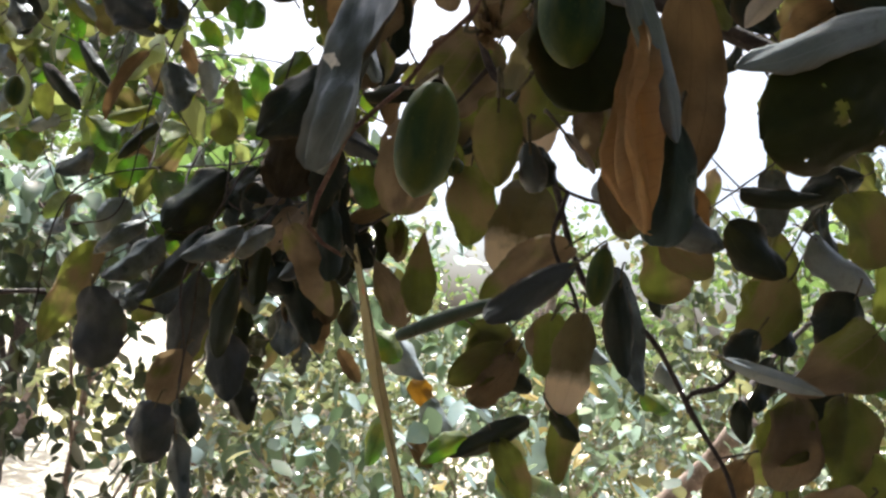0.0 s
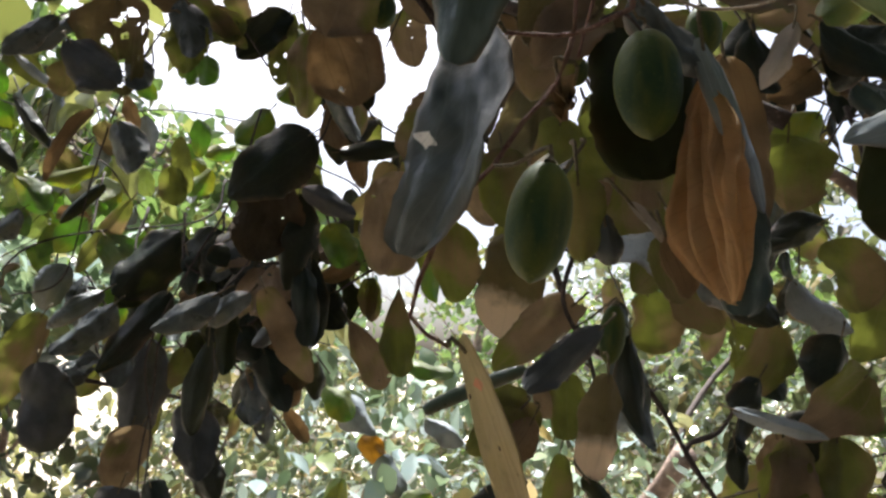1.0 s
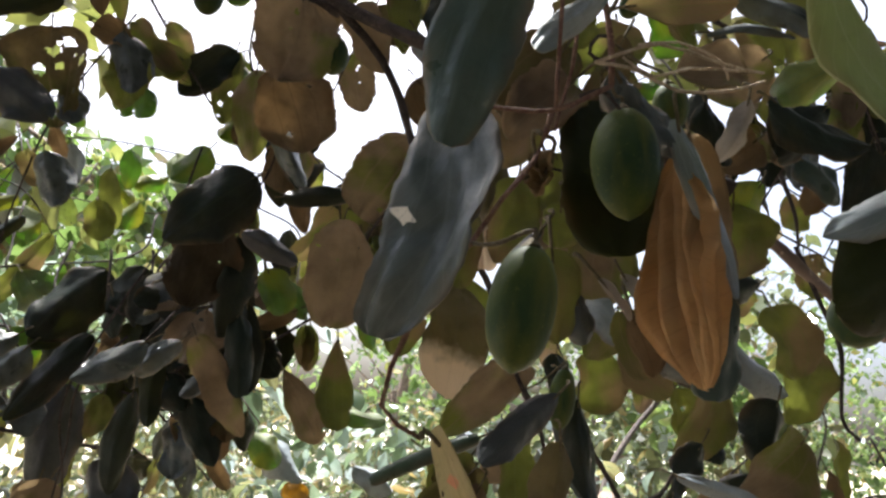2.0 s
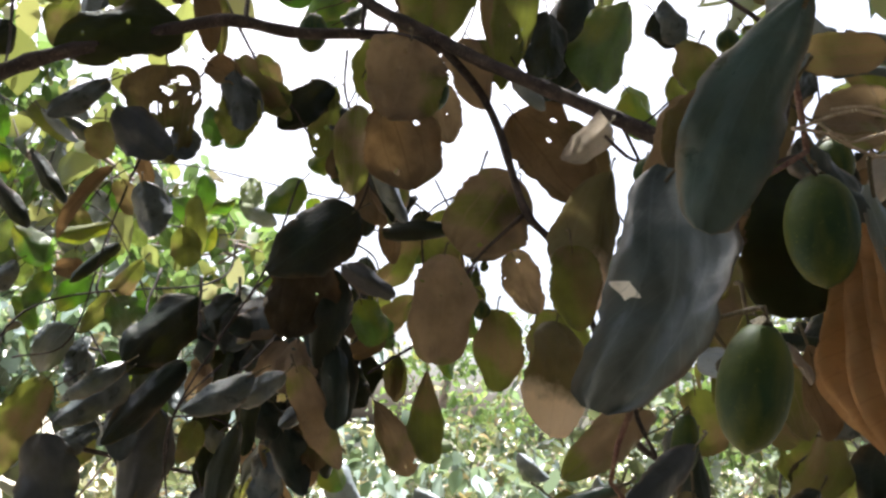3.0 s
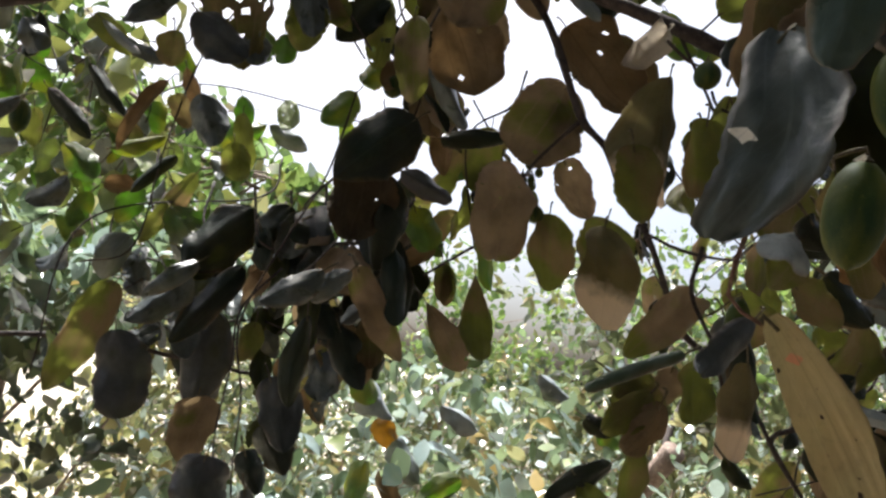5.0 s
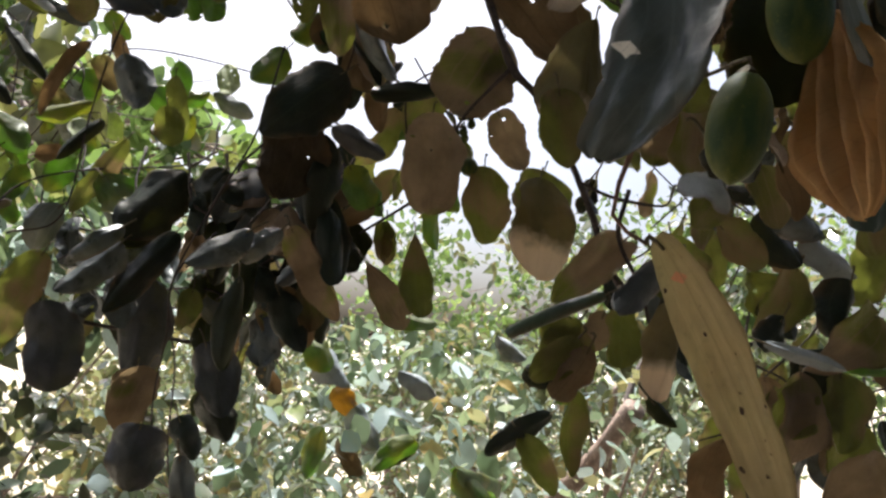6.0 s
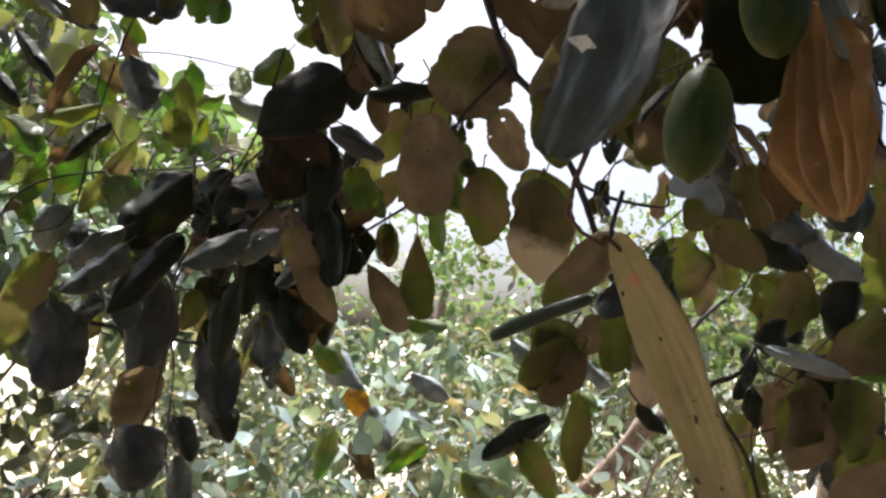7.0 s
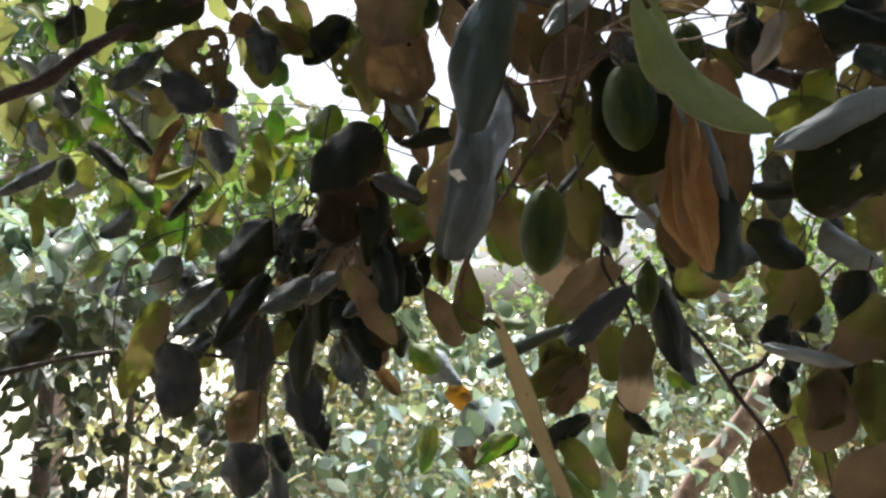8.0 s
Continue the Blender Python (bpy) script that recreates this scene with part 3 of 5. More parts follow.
def fruit(centre, length, width, lean=(0.0, 0.0), name="fruit", label="unripe green fruit hanging on a thin stalk"):
    """An oval fruit hanging from its stalk, with the withered cup on top."""
    c = Vector(centre)
    sides, rings = 24, 16
    verts, faces = [], []
    seed = c.x * 97 + c.z * 31
    for i in range(rings + 1):
        a = math.pi * i / rings
        for j in range(sides):
            b = 2 * math.pi * j / sides
            r = 0.5 * width * max(0.0, math.sin(a)) ** 1.0 * (1 + 0.02 * math.cos(5 * b + seed) * math.sin(a))
            r *= 1 + 0.05 * noise.noise(Vector((math.cos(b), math.sin(b), a + seed)))
            zz = 0.5 * length * math.cos(a) - (0.02 * length if i == rings else 0) - (0.03 * length * (1 - r / (0.18 * width)) if i < 3 and r < 0.18 * width else 0)
            verts.append((r * math.cos(b), r * math.sin(b), zz))
    for i in range(rings):
        for j in range(sides):
            a, b = i * sides + j, i * sides + (j + 1) % sides
            faces.append((a, a + sides, b + sides, b))
    d, stem_ob, at = nearest_stem(c + Vector((0, 0, 0.5 * length)))
    ob = mesh_object(name, verts, faces, [FRUIT], stem_ob)
    place = Matrix.Translation(c) @ pose(0, 0, 0, lean[0], lean[1], 0)
    ob.matrix_basis = place
    tagged(ob, label)
    if d > 0.05:
        at = c + Vector((0.002, 0.003, 0.5 * length + 0.016))
    end = place.inverted() @ at
    top = Vector((0, 0, 0.47 * length))
    sv, sf = tube(smooth_line([top - Vector((0, 0, 0.001)), top + Vector((0, 0, 0.004)), end * 0.6 + top * 0.4, end], 0.003), 0.0006, 0.0005, 6, 0.1)
    o = len(sv)
    for j in range(10):
        b = 2 * math.pi * j / 10
        sv.append(Vector((0.0026 * math.cos(b), 0.0026 * math.sin(b), 0.475 * length + 0.0006 * math.sin(3 * b))))
    sv.append(Vector((0, 0, 0.5 * length + 0.002)))
    sf += [(o + j, o + (j + 1) % 10, o + 10) for j in range(10)]
    # the stalk moves with its fruit and is one mesh with the branch's third level
    me = ob.data
    bm = bmesh.new()
    bm.from_mesh(me)
    me.materials.append(LEAF_STALK)
    made = [bm.verts.new(v) for v in sv]
    for f in sf:
        nf = bm.faces.new([made[n] for n in f])
        nf.material_index, nf.smooth = 1, True
    bm.to_mesh(me)
    bm.free()
    return ob


def crown(name, parent, clumps, mat, size, seed, droop=0.5, label="", flat=0.0):
    """A crown of many small folded leaves: clumps of (centre, radii, count). droop: how far they hang; flat: how far their upper sides look up."""
    rs = np.random.RandomState(seed)
    rows = ((0.15, 0.16, 0.04), (0.38, 0.28, 0.07), (0.65, 0.23, 0.03), (0.87, 0.10, -0.05))
    tv = np.array([(0, 0, 0)] + [q for u, h, z in rows for q in ((-h, u, z), (0, u, z - 0.06), (h, u, z))] + [(0, 1, -0.13)])
    tf = [(0, 2, 1), (0, 3, 2)] + [(r + c, r + c + 1, r + c + 4, r + c + 3) for r in (1, 4, 7) for c in (0, 1)] + [(10, 11, 13), (11, 12, 13)]
    allv, faces = [], []
    count = 0
    for c, r, n in clumps:
        q = rs.normal(size=(n * 3, 3))
        q /= np.linalg.norm(q, axis=1)[:, None]
        q *= rs.uniform(0.15, 1, size=(n * 3, 1)) ** 0.5
        lump = np.array([noise.noise(Vector(v * 2.1 + np.array(c) * 3.0)) for v in q])
        q = q[np.argsort(-lump + rs.uniform(-0.25, 0.25, len(q)))][:n]
        pos = q * np.array(r) + np.array(c)
        m = len(pos)
        axis = rs.normal(size=(m, 3))
        axis[:, 2] -= droop * 2.0
        axis /= np.linalg.norm(axis, axis=1)[:, None]
        nor = rs.normal(size=(m, 3))
        nor[:, 2] += flat * 3
        xx = np.cross(axis, nor)
        xx /= np.linalg.norm(xx, axis=1)[:, None]
        zz = np.cross(xx, axis)
        s = size * rs.uniform(0.4, 1.4, size=(m, 1, 1))
        w = rs.uniform(0.7, 1.25, size=(m, 1))
        bend = rs.uniform(-0.5, 2.4, size=(m, 1, 1))
        v = pos[:, None, :] + s * (tv[None, :, 0:1] * (xx * w)[:, None, :] + tv[None, :, 1:2] * axis[:, None, :] + tv[None, :, 2:3] * zz[:, None, :] * bend)
        allv.append(v.reshape(-1, 3))
        for i in range(m):
            o = (count + i) * 14
            faces += [tuple(o + a for a in f) for f in tf]
        count += m
    ob = mesh_object(name, np.concatenate(allv).tolist(), faces, [mat], parent)
    return tagged(ob, label, kind="stuff")


def spray(parent, centre, half, twigs, leaves, faces, seed, size=0.056):
    """Drooping twigs within a box, with a leaf at each of their nodes."""
    rnd = random.Random(seed)
    c, h = Vector(centre), Vector(half)
    def spot(lo, hi):
        return c + Vector((rnd.uniform(-1, 1) * h.x, rnd.uniform(-1, 1) * h.y, rnd.uniform(lo, hi) * h.z))
    for i in range(twigs):
        a, b = spot(0.4, 1.1), spot(-0.9, 0.1)
        m = a.lerp(b, 0.5) + Vector((rnd.uniform(-1, 1), rnd.uniform(-1, 1), rnd.uniform(0, 1))) * 0.25 * (b - a).length
        up = a + Vector((rnd.uniform(-0.03, 0.03), 0.03, 0.05))
        line = smooth_line([up, a, m, b], 0.008)
        v, f = tube(line, 0.0012, 0.0007, 6, 0.15, 0.3)
        twig = mesh_object("branch", v, f, [BARK], parent)
        n = leaves // twigs + (i < leaves % twigs)
        for q in range(n):
            at = line[int(len(line) * (0.25 + 0.74 * (q + rnd.random() * 0.6) / n)) - 1]
            out = Vector((rnd.uniform(-1, 1), rnd.uniform(-1, 1), rnd.uniform(-1.2, 0.1))).normalized()
            base = at + out * rnd.uniform(0.005, 0.012)
            hang = (out * 0.7 + Vector((rnd.uniform(-0.4, 0.4), rnd.uniform(-0.4, 0.4), -rnd.uniform(0.3, 1.3)))).normalized()
            ln = size * rnd.uniform(0.7, 1.2)
            leaf(rnd.choice(faces), base, base + hang * ln, ln * rnd.uniform(0.48, 0.68), turn=rnd.uniform(-60, 60), nod=rnd.uniform(-25, 35), fold=rnd.uniform(-28, 25), roll=rnd.uniform(-35, 25),
                 bow=rnd.uniform(-0.08, 0.12), hook=rnd.uniform(-0.1, 0.12), holes=rnd.choice((0, 0, 0, 3)), side=rnd.uniform(-0.09, 0.09), parent=(twig, at))


# ---- the fruit tree: branches, then leaves and fruit ----
fruit_tree = tagged(new("fruit_tree"), "fruit tree with drooping leaves, dry brown leaves and green fruit", "tree")
branch(fruit_tree, [(-0.3414, 0.4000, 1.6626), (-0.3245, 0.4000, 1.6699), (-0.2984, 0.4000, 1.6798), (-0.2682, 0.4000, 1.7029), (-0.2293, 0.4000, 1.7229), (-0.1920, 0.4000, 1.7407), (-0.1660, 0.4000, 1.7507), (-0.1274, 0.4000, 1.7504), (-0.0858, 0.4000, 1.7584), (-0.0517, 0.4200, 1.7709), (-0.0400, 0.4200, 1.7675)], 0.0045, 0.0030, BARK)
branch(fruit_tree, [(-0.1449, 0.4600, 1.8652), (-0.1155, 0.4600, 1.8348), (-0.0881, 0.4300, 1.7964), (-0.0447, 0.4200, 1.7763), (-0.0226, 0.4100, 1.7625), (0.0216, 0.3900, 1.7393), (0.0644, 0.3700, 1.7172), (0.1055, 0.3500, 1.6925), (0.1416, 0.3400, 1.6760), (0.1782, 0.3300, 1.6582)], 0.0038, 0.0048, BARK)
branch(fruit_tree, [(-0.0444, 0.4200, 1.7738), (-0.0175, 0.4200, 1.7507), (0.0018, 0.4200, 1.7237), (0.0227, 0.4110, 1.6685), (0.0410, 0.4110, 1.6511), (0.0531, 0.4110, 1.6279), (0.0682, 0.4110, 1.6090), (0.0790, 0.4000, 1.5760), (0.0853, 0.4000, 1.5605), (0.0979, 0.4000, 1.5390), (0.1230, 0.4050, 1.5270), (0.1454, 0.4100, 1.5092), (0.1686, 0.4100, 1.4746), (0.1915, 0.4100, 1.4441), (0.2016, 0.4100, 1.4174)], 0.0028, 0.0013, BARK)
branch(fruit_tree, [(0.0222, 0.4110, 1.6647), (0.0035, 0.4300, 1.6427), (-0.0040, 0.4400, 1.6288)], 0.0013, 0.0009, BARK)
branch(fruit_tree, [(-0.0204, 0.5000, 1.5903), (-0.0536, 0.5000, 1.5644)], 0.0012, 0.0008, BARK)
branch(fruit_tree, [(-0.0988, 0.4400, 1.8503), (-0.0954, 0.4400, 1.8234), (-0.0906, 0.4200, 1.7650)], 0.0015, 0.0015, BARK)
branch(fruit_tree, [(-0.1702, 0.4200, 1.8228), (-0.1651, 0.4200, 1.7894), (-0.1583, 0.4000, 1.7505)], 0.0015, 0.0015, BARK)
branch(fruit_tree, [(-0.3239, 0.4500, 1.8147), (-0.3136, 0.4500, 1.7723), (-0.3061, 0.4500, 1.7312), (-0.2849, 0.4100, 1.6885)], 0.0010, 0.0008, BARK)
branch(fruit_tree, [(-0.4927, 0.6600, 1.4568), (-0.4394, 0.6600, 1.4704), (-0.3702, 0.6600, 1.4835), (-0.2972, 0.6600, 1.4848), (-0.2263, 0.6600, 1.4780), (-0.1647, 0.6600, 1.4725)], 0.0028, 0.0016, BARK)
branch(fruit_tree, [(-0.1579, 0.5600, 1.5611), (-0.1834, 0.5600, 1.5243), (-0.1834, 0.5600, 1.4808), (-0.1862, 0.5600, 1.4297), (-0.1800, 0.5600, 1.3891)], 0.0009, 0.0006, BARK)
branch(fruit_tree, [(-0.0690, 0.5200, 1.7382), (-0.0742, 0.5200, 1.6910), (-0.0893, 0.5200, 1.6575), (-0.1088, 0.5200, 1.6160), (-0.1201, 0.5200, 1.5813), (-0.1466, 0.5200, 1.5459), (-0.1634, 0.5200, 1.5283)], 0.0008, 0.0006, BARK)
branch(fruit_tree, [(-0.1206, 0.5000, 1.6919), (-0.1325, 0.5000, 1.6256), (-0.1530, 0.5000, 1.5760), (-0.1745, 0.5000, 1.5130), (-0.1650, 0.5000, 1.4622), (-0.1626, 0.5000, 1.4118), (-0.1542, 0.5000, 1.3696)], 0.0008, 0.0006, BARK)
branch(fruit_tree, [(-0.2162, 0.6200, 1.8443), (-0.2475, 0.6200, 1.7771), (-0.2654, 0.6200, 1.7306), (-0.2778, 0.6200, 1.6549), (-0.2872, 0.6200, 1.5678), (-0.3262, 0.6200, 1.5480)], 0.0009, 0.0007, BARK)
branch(fruit_tree, [(-0.2428, 0.6000, 1.9105), (-0.1810, 0.6000, 1.8221), (-0.1451, 0.6000, 1.7889), (-0.1206, 0.6000, 1.7601)], 0.0015, 0.0010, BARK)
branch(fruit_tree, [(0.1859, 0.4200, 1.7126), (0.2253, 0.4200, 1.6816), (0.2645, 0.4200, 1.6626), (0.2999, 0.4200, 1.6381), (0.3510, 0.4200, 1.6078)], 0.0045, 0.0035, GREY_BARK)
branch(fruit_tree, [(0.2827, 0.4200, 1.6623), (0.3013, 0.4200, 1.6241), (0.3155, 0.4200, 1.5956), (0.3153, 0.4200, 1.5516), (0.3283, 0.4200, 1.5386)], 0.0018, 0.0012, BARK)
branch(fruit_tree, [(0.2574, 0.4000, 1.7024), (0.2675, 0.4000, 1.6769), (0.2848, 0.4200, 1.6607)], 0.0014, 0.0010, BARK)
branch(fruit_tree, [(0.0354, 0.1600, 1.6134), (0.0186, 0.1550, 1.6013), (0.0008, 0.1500, 1.5969)], 0.0007, 0.0005, RED_STEM)
branch(fruit_tree, [(0.0187, 0.1550, 1.6432), (0.0190, 0.1550, 1.6238), (0.0191, 0.1550, 1.6013)], 0.0006, 0.0005, RED_STEM)
branch(fruit_tree, [(0.0199, 0.1600, 1.6030), (0.0165, 0.1600, 1.5901), (0.0076, 0.1550, 1.5768), (0.0012, 0.1550, 1.5653), (-0.0088, 0.1500, 1.5518), (-0.0119, 0.1500, 1.5428), (-0.0157, 0.1500, 1.5269), (-0.0065, 0.1500, 1.5209)], 0.0007, 0.0005, RED_STEM)
branch(fruit_tree, [(0.0319, 0.1650, 1.6505), (0.0366, 0.1650, 1.6303), (0.0354, 0.1600, 1.6134)], 0.0009, 0.0008, RED_STEM)
branch(fruit_tree, [(0.0287, 0.1550, 1.6163), (0.0459, 0.1550, 1.6249), (0.0622, 0.1550, 1.6231), (0.0756, 0.1550, 1.6225)], 0.0005, 0.0003, DRY)
branch(fruit_tree, [(0.0313, 0.1600, 1.6192), (0.0410, 0.1600, 1.6195), (0.0541, 0.1600, 1.6156), (0.0693, 0.1600, 1.6186), (0.0797, 0.1600, 1.6236)], 0.0005, 0.0003, DRY)
branch(fruit_tree, [(0.0419, 0.1800, 1.6308), (0.0365, 0.1800, 1.6333), (0.0390, 0.1800, 1.6393), (0.0435, 0.1800, 1.6384), (0.0420, 0.1800, 1.6290)], 0.0007, 0.0005, BARK)
branch(fruit_tree, [(0.1640, 0.4100, 1.4815), (0.1671, 0.4100, 1.4874), (0.1839, 0.4100, 1.4949), (0.1943, 0.4100, 1.5117)], 0.0016, 0.0012, BARK)
branch(fruit_tree, [(0.0695, 0.4000, 1.5972), (0.0912, 0.4000, 1.5907), (0.1238, 0.4000, 1.5896), (0.0787, 0.3000, 1.5766)], 0.0010, 0.0007, BARK)
branch(fruit_tree, [(0.0695, 0.3300, 1.5789), (0.0651, 0.3300, 1.5544), (0.0783, 0.3300, 1.5307), (0.0854, 0.3300, 1.5093)], 0.0012, 0.0009, BARK)
branch(fruit_tree, [(0.0645, 0.3700, 1.7154), (0.0825, 0.3700, 1.6848), (0.0913, 0.3700, 1.6690)], 0.0010, 0.0008, BARK)
branch(fruit_tree, [(0.0882, 0.4500, 1.8756), (0.1457, 0.4500, 1.8789), (0.1814, 0.4500, 1.8659), (0.2258, 0.4500, 1.8440), (0.2701, 0.4500, 1.8290)], 0.0014, 0.0018, BARK)
branch(fruit_tree, [(0.0428, 0.3350, 1.6897), (0.0555, 0.3350, 1.6805), (0.0648, 0.3350, 1.6787)], 0.0009, 0.0007, BARK)
branch(fruit_tree, [(0.0680, 0.3300, 1.6635), (0.0722, 0.3300, 1.6550), (0.0827, 0.3300, 1.6535)], 0.0008, 0.0006, BARK)
branch(fruit_tree, [(0.0919, 0.4200, 1.7373), (0.1041, 0.4200, 1.7482), (0.1148, 0.4200, 1.7614)], 0.0010, 0.0008, BARK)
branch(fruit_tree, [(-0.1719, 0.4700, 1.7595), (-0.1387, 0.4700, 1.7408), (-0.1145, 0.4700, 1.7123)], 0.0010, 0.0007, BARK)
leaf("deep", (-0.1929, 0.4000, 1.7421), (-0.2570, 0.4000, 1.7144), 0.0366, fold=8, holes=4, k=1.0)
leaf("dull", (-0.2050, 0.4300, 1.7288), (-0.1920, 0.4300, 1.6680), 0.0440, holes=16, hole=2.3)
leaf("plum", (-0.2184, 0.4050, 1.6880), (-0.1861, 0.4050, 1.6642), 0.0275, turn=20, fold=-20, nod=20)
leaf("dusty_sheen", (-0.1880, 0.4300, 1.6943), (-0.1828, 0.4300, 1.6695), 0.0184, nod=20)
leaf("dusty_sheen", (-0.1628, 0.4220, 1.7302), (-0.1501, 0.4220, 1.6899), 0.0229, fold=-25, roll=-30, bow=0.1, hook=0.15)
leaf("olive", (-0.1522, 0.4300, 1.7169), (-0.1586, 0.4300, 1.6858), 0.0280, holes=3)
leaf("olive", (-0.1611, 0.4700, 1.7306), (-0.1328, 0.4700, 1.7418), 0.0288)
leaf("brown", (-0.1800, 0.4220, 1.7314), (-0.1570, 0.4220, 1.7233), 0.0178)
leaf("dusty_sheen", (-0.2320, 0.4180, 1.7064), (-0.2587, 0.4180, 1.6795), 0.0150)
leaf("dusty_sheen", (-0.2456, 0.5700, 1.6926), (-0.2280, 0.5700, 1.6493), 0.0292, fold=-25, roll=-40, hook=0.12, bow=0.08)
leaf("felt", (-0.0601, 0.3860, 1.7522), (-0.0677, 0.3860, 1.6982), 0.0489, fold=14, holes=2, p=0.36)
leaf("brown", (-0.0699, 0.4060, 1.7199), (-0.0468, 0.4060, 1.6652), 0.0455, holes=3, fold=6, p=0.5)
leaf("felt", (-0.0884, 0.4600, 1.7382), (-0.0789, 0.4600, 1.6731), 0.0266, turn=25)
leaf("dusty_sheen", (-0.0724, 0.4400, 1.7005), (-0.0453, 0.4400, 1.6549), 0.0160, fold=-35, roll=-40)
leaf("felt", (0.0189, 0.4340, 1.6977), (-0.0094, 0.4340, 1.6417), 0.0549, holes=5, p=0.5, k=0.9)
leaf("olive", (0.0272, 0.4500, 1.6981), (0.0167, 0.4500, 1.6566), 0.0275)
leaf("felt", (-0.0192, 0.4400, 1.6401), (-0.0200, 0.4200, 1.5687), 0.0385, holes=3, p=0.55, k=0.8)
leaf("olive", (-0.0082, 0.5420, 1.5763), (-0.0026, 0.5170, 1.5079), 0.0247, p=0.70, k=1.35, fold=6, roll=8, twist=0)
leaf("felt", (-0.0441, 0.5400, 1.5488), (-0.0129, 0.5230, 1.4994), 0.0253, p=0.66, k=1.3, fold=6, roll=8, holes=2)
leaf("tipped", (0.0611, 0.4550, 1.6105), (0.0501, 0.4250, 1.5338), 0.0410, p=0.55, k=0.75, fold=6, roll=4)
leaf("olive", (0.0203, 0.4500, 1.6120), (0.0262, 0.4500, 1.5605), 0.0319, k=0.8)
leaf("felt", (0.0261, 0.4500, 1.6509), (0.0479, 0.4500, 1.6127), 0.0254, turn=20, holes=2)
leaf("brown", (0.0176, 0.4500, 1.7476), (0.0714, 0.4500, 1.6904), 0.0564, holes=3, k=1.2)
leaf("pale", (0.0538, 0.3600, 1.7086), (0.0281, 0.3600, 1.6833), 0.0197, fold=30, roll=40, wave=0.4, crumple=3)
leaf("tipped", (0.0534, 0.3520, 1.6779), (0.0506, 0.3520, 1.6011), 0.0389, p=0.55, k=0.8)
leaf("olive", (0.0799, 0.3600, 1.6555), (0.0956, 0.3600, 1.6048), 0.0368, k=0.8)
leaf("fresh", (0.0755, 0.4000, 1.8164), (0.0591, 0.4000, 1.7529), 0.0398)
leaf("fresh", (0.1570, 0.6000, 1.8613), (0.1833, 0.6000, 1.8191), 0.0330)
leaf("olive", (0.1148, 0.4200, 1.7614), (0.1693, 0.4200, 1.7976), 0.0373, fold=6)
leaf("olive", (0.1685, 0.4300, 1.7670), (0.1242, 0.4300, 1.7356), 0.0204)
leaf("fresh", (0.1936, 0.5500, 1.8171), (0.1632, 0.5500, 1.8016), 0.0202)
leaf("fresh", (0.2404, 0.5500, 1.9140), (0.2828, 0.5500, 1.8701), 0.0422)
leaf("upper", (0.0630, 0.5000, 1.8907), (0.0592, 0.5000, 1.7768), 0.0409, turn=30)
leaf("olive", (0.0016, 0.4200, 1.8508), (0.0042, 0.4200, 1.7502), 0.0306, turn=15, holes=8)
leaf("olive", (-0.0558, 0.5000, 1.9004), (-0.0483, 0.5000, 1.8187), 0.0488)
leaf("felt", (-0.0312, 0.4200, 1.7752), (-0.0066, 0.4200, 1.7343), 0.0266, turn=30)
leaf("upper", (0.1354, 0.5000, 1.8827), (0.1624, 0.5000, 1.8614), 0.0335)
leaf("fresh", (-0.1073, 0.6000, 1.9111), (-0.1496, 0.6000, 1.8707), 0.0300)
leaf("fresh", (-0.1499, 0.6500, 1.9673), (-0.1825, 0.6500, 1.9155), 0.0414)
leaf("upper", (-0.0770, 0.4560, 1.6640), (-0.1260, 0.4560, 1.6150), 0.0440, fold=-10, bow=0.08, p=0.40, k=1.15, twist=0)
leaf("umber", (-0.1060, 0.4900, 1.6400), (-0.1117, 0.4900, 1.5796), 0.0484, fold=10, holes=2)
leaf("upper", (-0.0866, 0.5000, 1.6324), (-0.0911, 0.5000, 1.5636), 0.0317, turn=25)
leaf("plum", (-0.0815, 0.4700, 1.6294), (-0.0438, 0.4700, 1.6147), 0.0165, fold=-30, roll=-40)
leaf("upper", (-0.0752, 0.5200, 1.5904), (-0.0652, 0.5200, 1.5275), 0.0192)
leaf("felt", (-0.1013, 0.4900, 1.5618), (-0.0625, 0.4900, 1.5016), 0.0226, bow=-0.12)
leaf("dusty_sheen", (-0.1225, 0.4500, 1.5517), (-0.1573, 0.4500, 1.5247), 0.0207, fold=-15, nod=25)
leaf("dusty_sheen", (-0.1047, 0.4600, 1.5551), (-0.1286, 0.4600, 1.5329), 0.0154, fold=-20)
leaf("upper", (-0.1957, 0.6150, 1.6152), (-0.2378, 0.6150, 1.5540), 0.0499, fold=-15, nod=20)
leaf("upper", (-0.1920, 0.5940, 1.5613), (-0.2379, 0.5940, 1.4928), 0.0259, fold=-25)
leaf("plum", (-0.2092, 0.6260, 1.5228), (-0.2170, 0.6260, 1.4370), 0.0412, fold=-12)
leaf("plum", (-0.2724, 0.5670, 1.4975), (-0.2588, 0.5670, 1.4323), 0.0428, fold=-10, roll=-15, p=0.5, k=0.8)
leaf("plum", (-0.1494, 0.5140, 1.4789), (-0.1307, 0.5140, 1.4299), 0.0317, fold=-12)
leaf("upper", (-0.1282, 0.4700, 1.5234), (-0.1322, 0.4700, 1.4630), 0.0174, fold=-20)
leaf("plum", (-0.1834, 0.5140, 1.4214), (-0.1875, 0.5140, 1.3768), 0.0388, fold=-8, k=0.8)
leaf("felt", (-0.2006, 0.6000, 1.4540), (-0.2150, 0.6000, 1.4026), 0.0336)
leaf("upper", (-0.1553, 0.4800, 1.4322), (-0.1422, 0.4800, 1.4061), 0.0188)
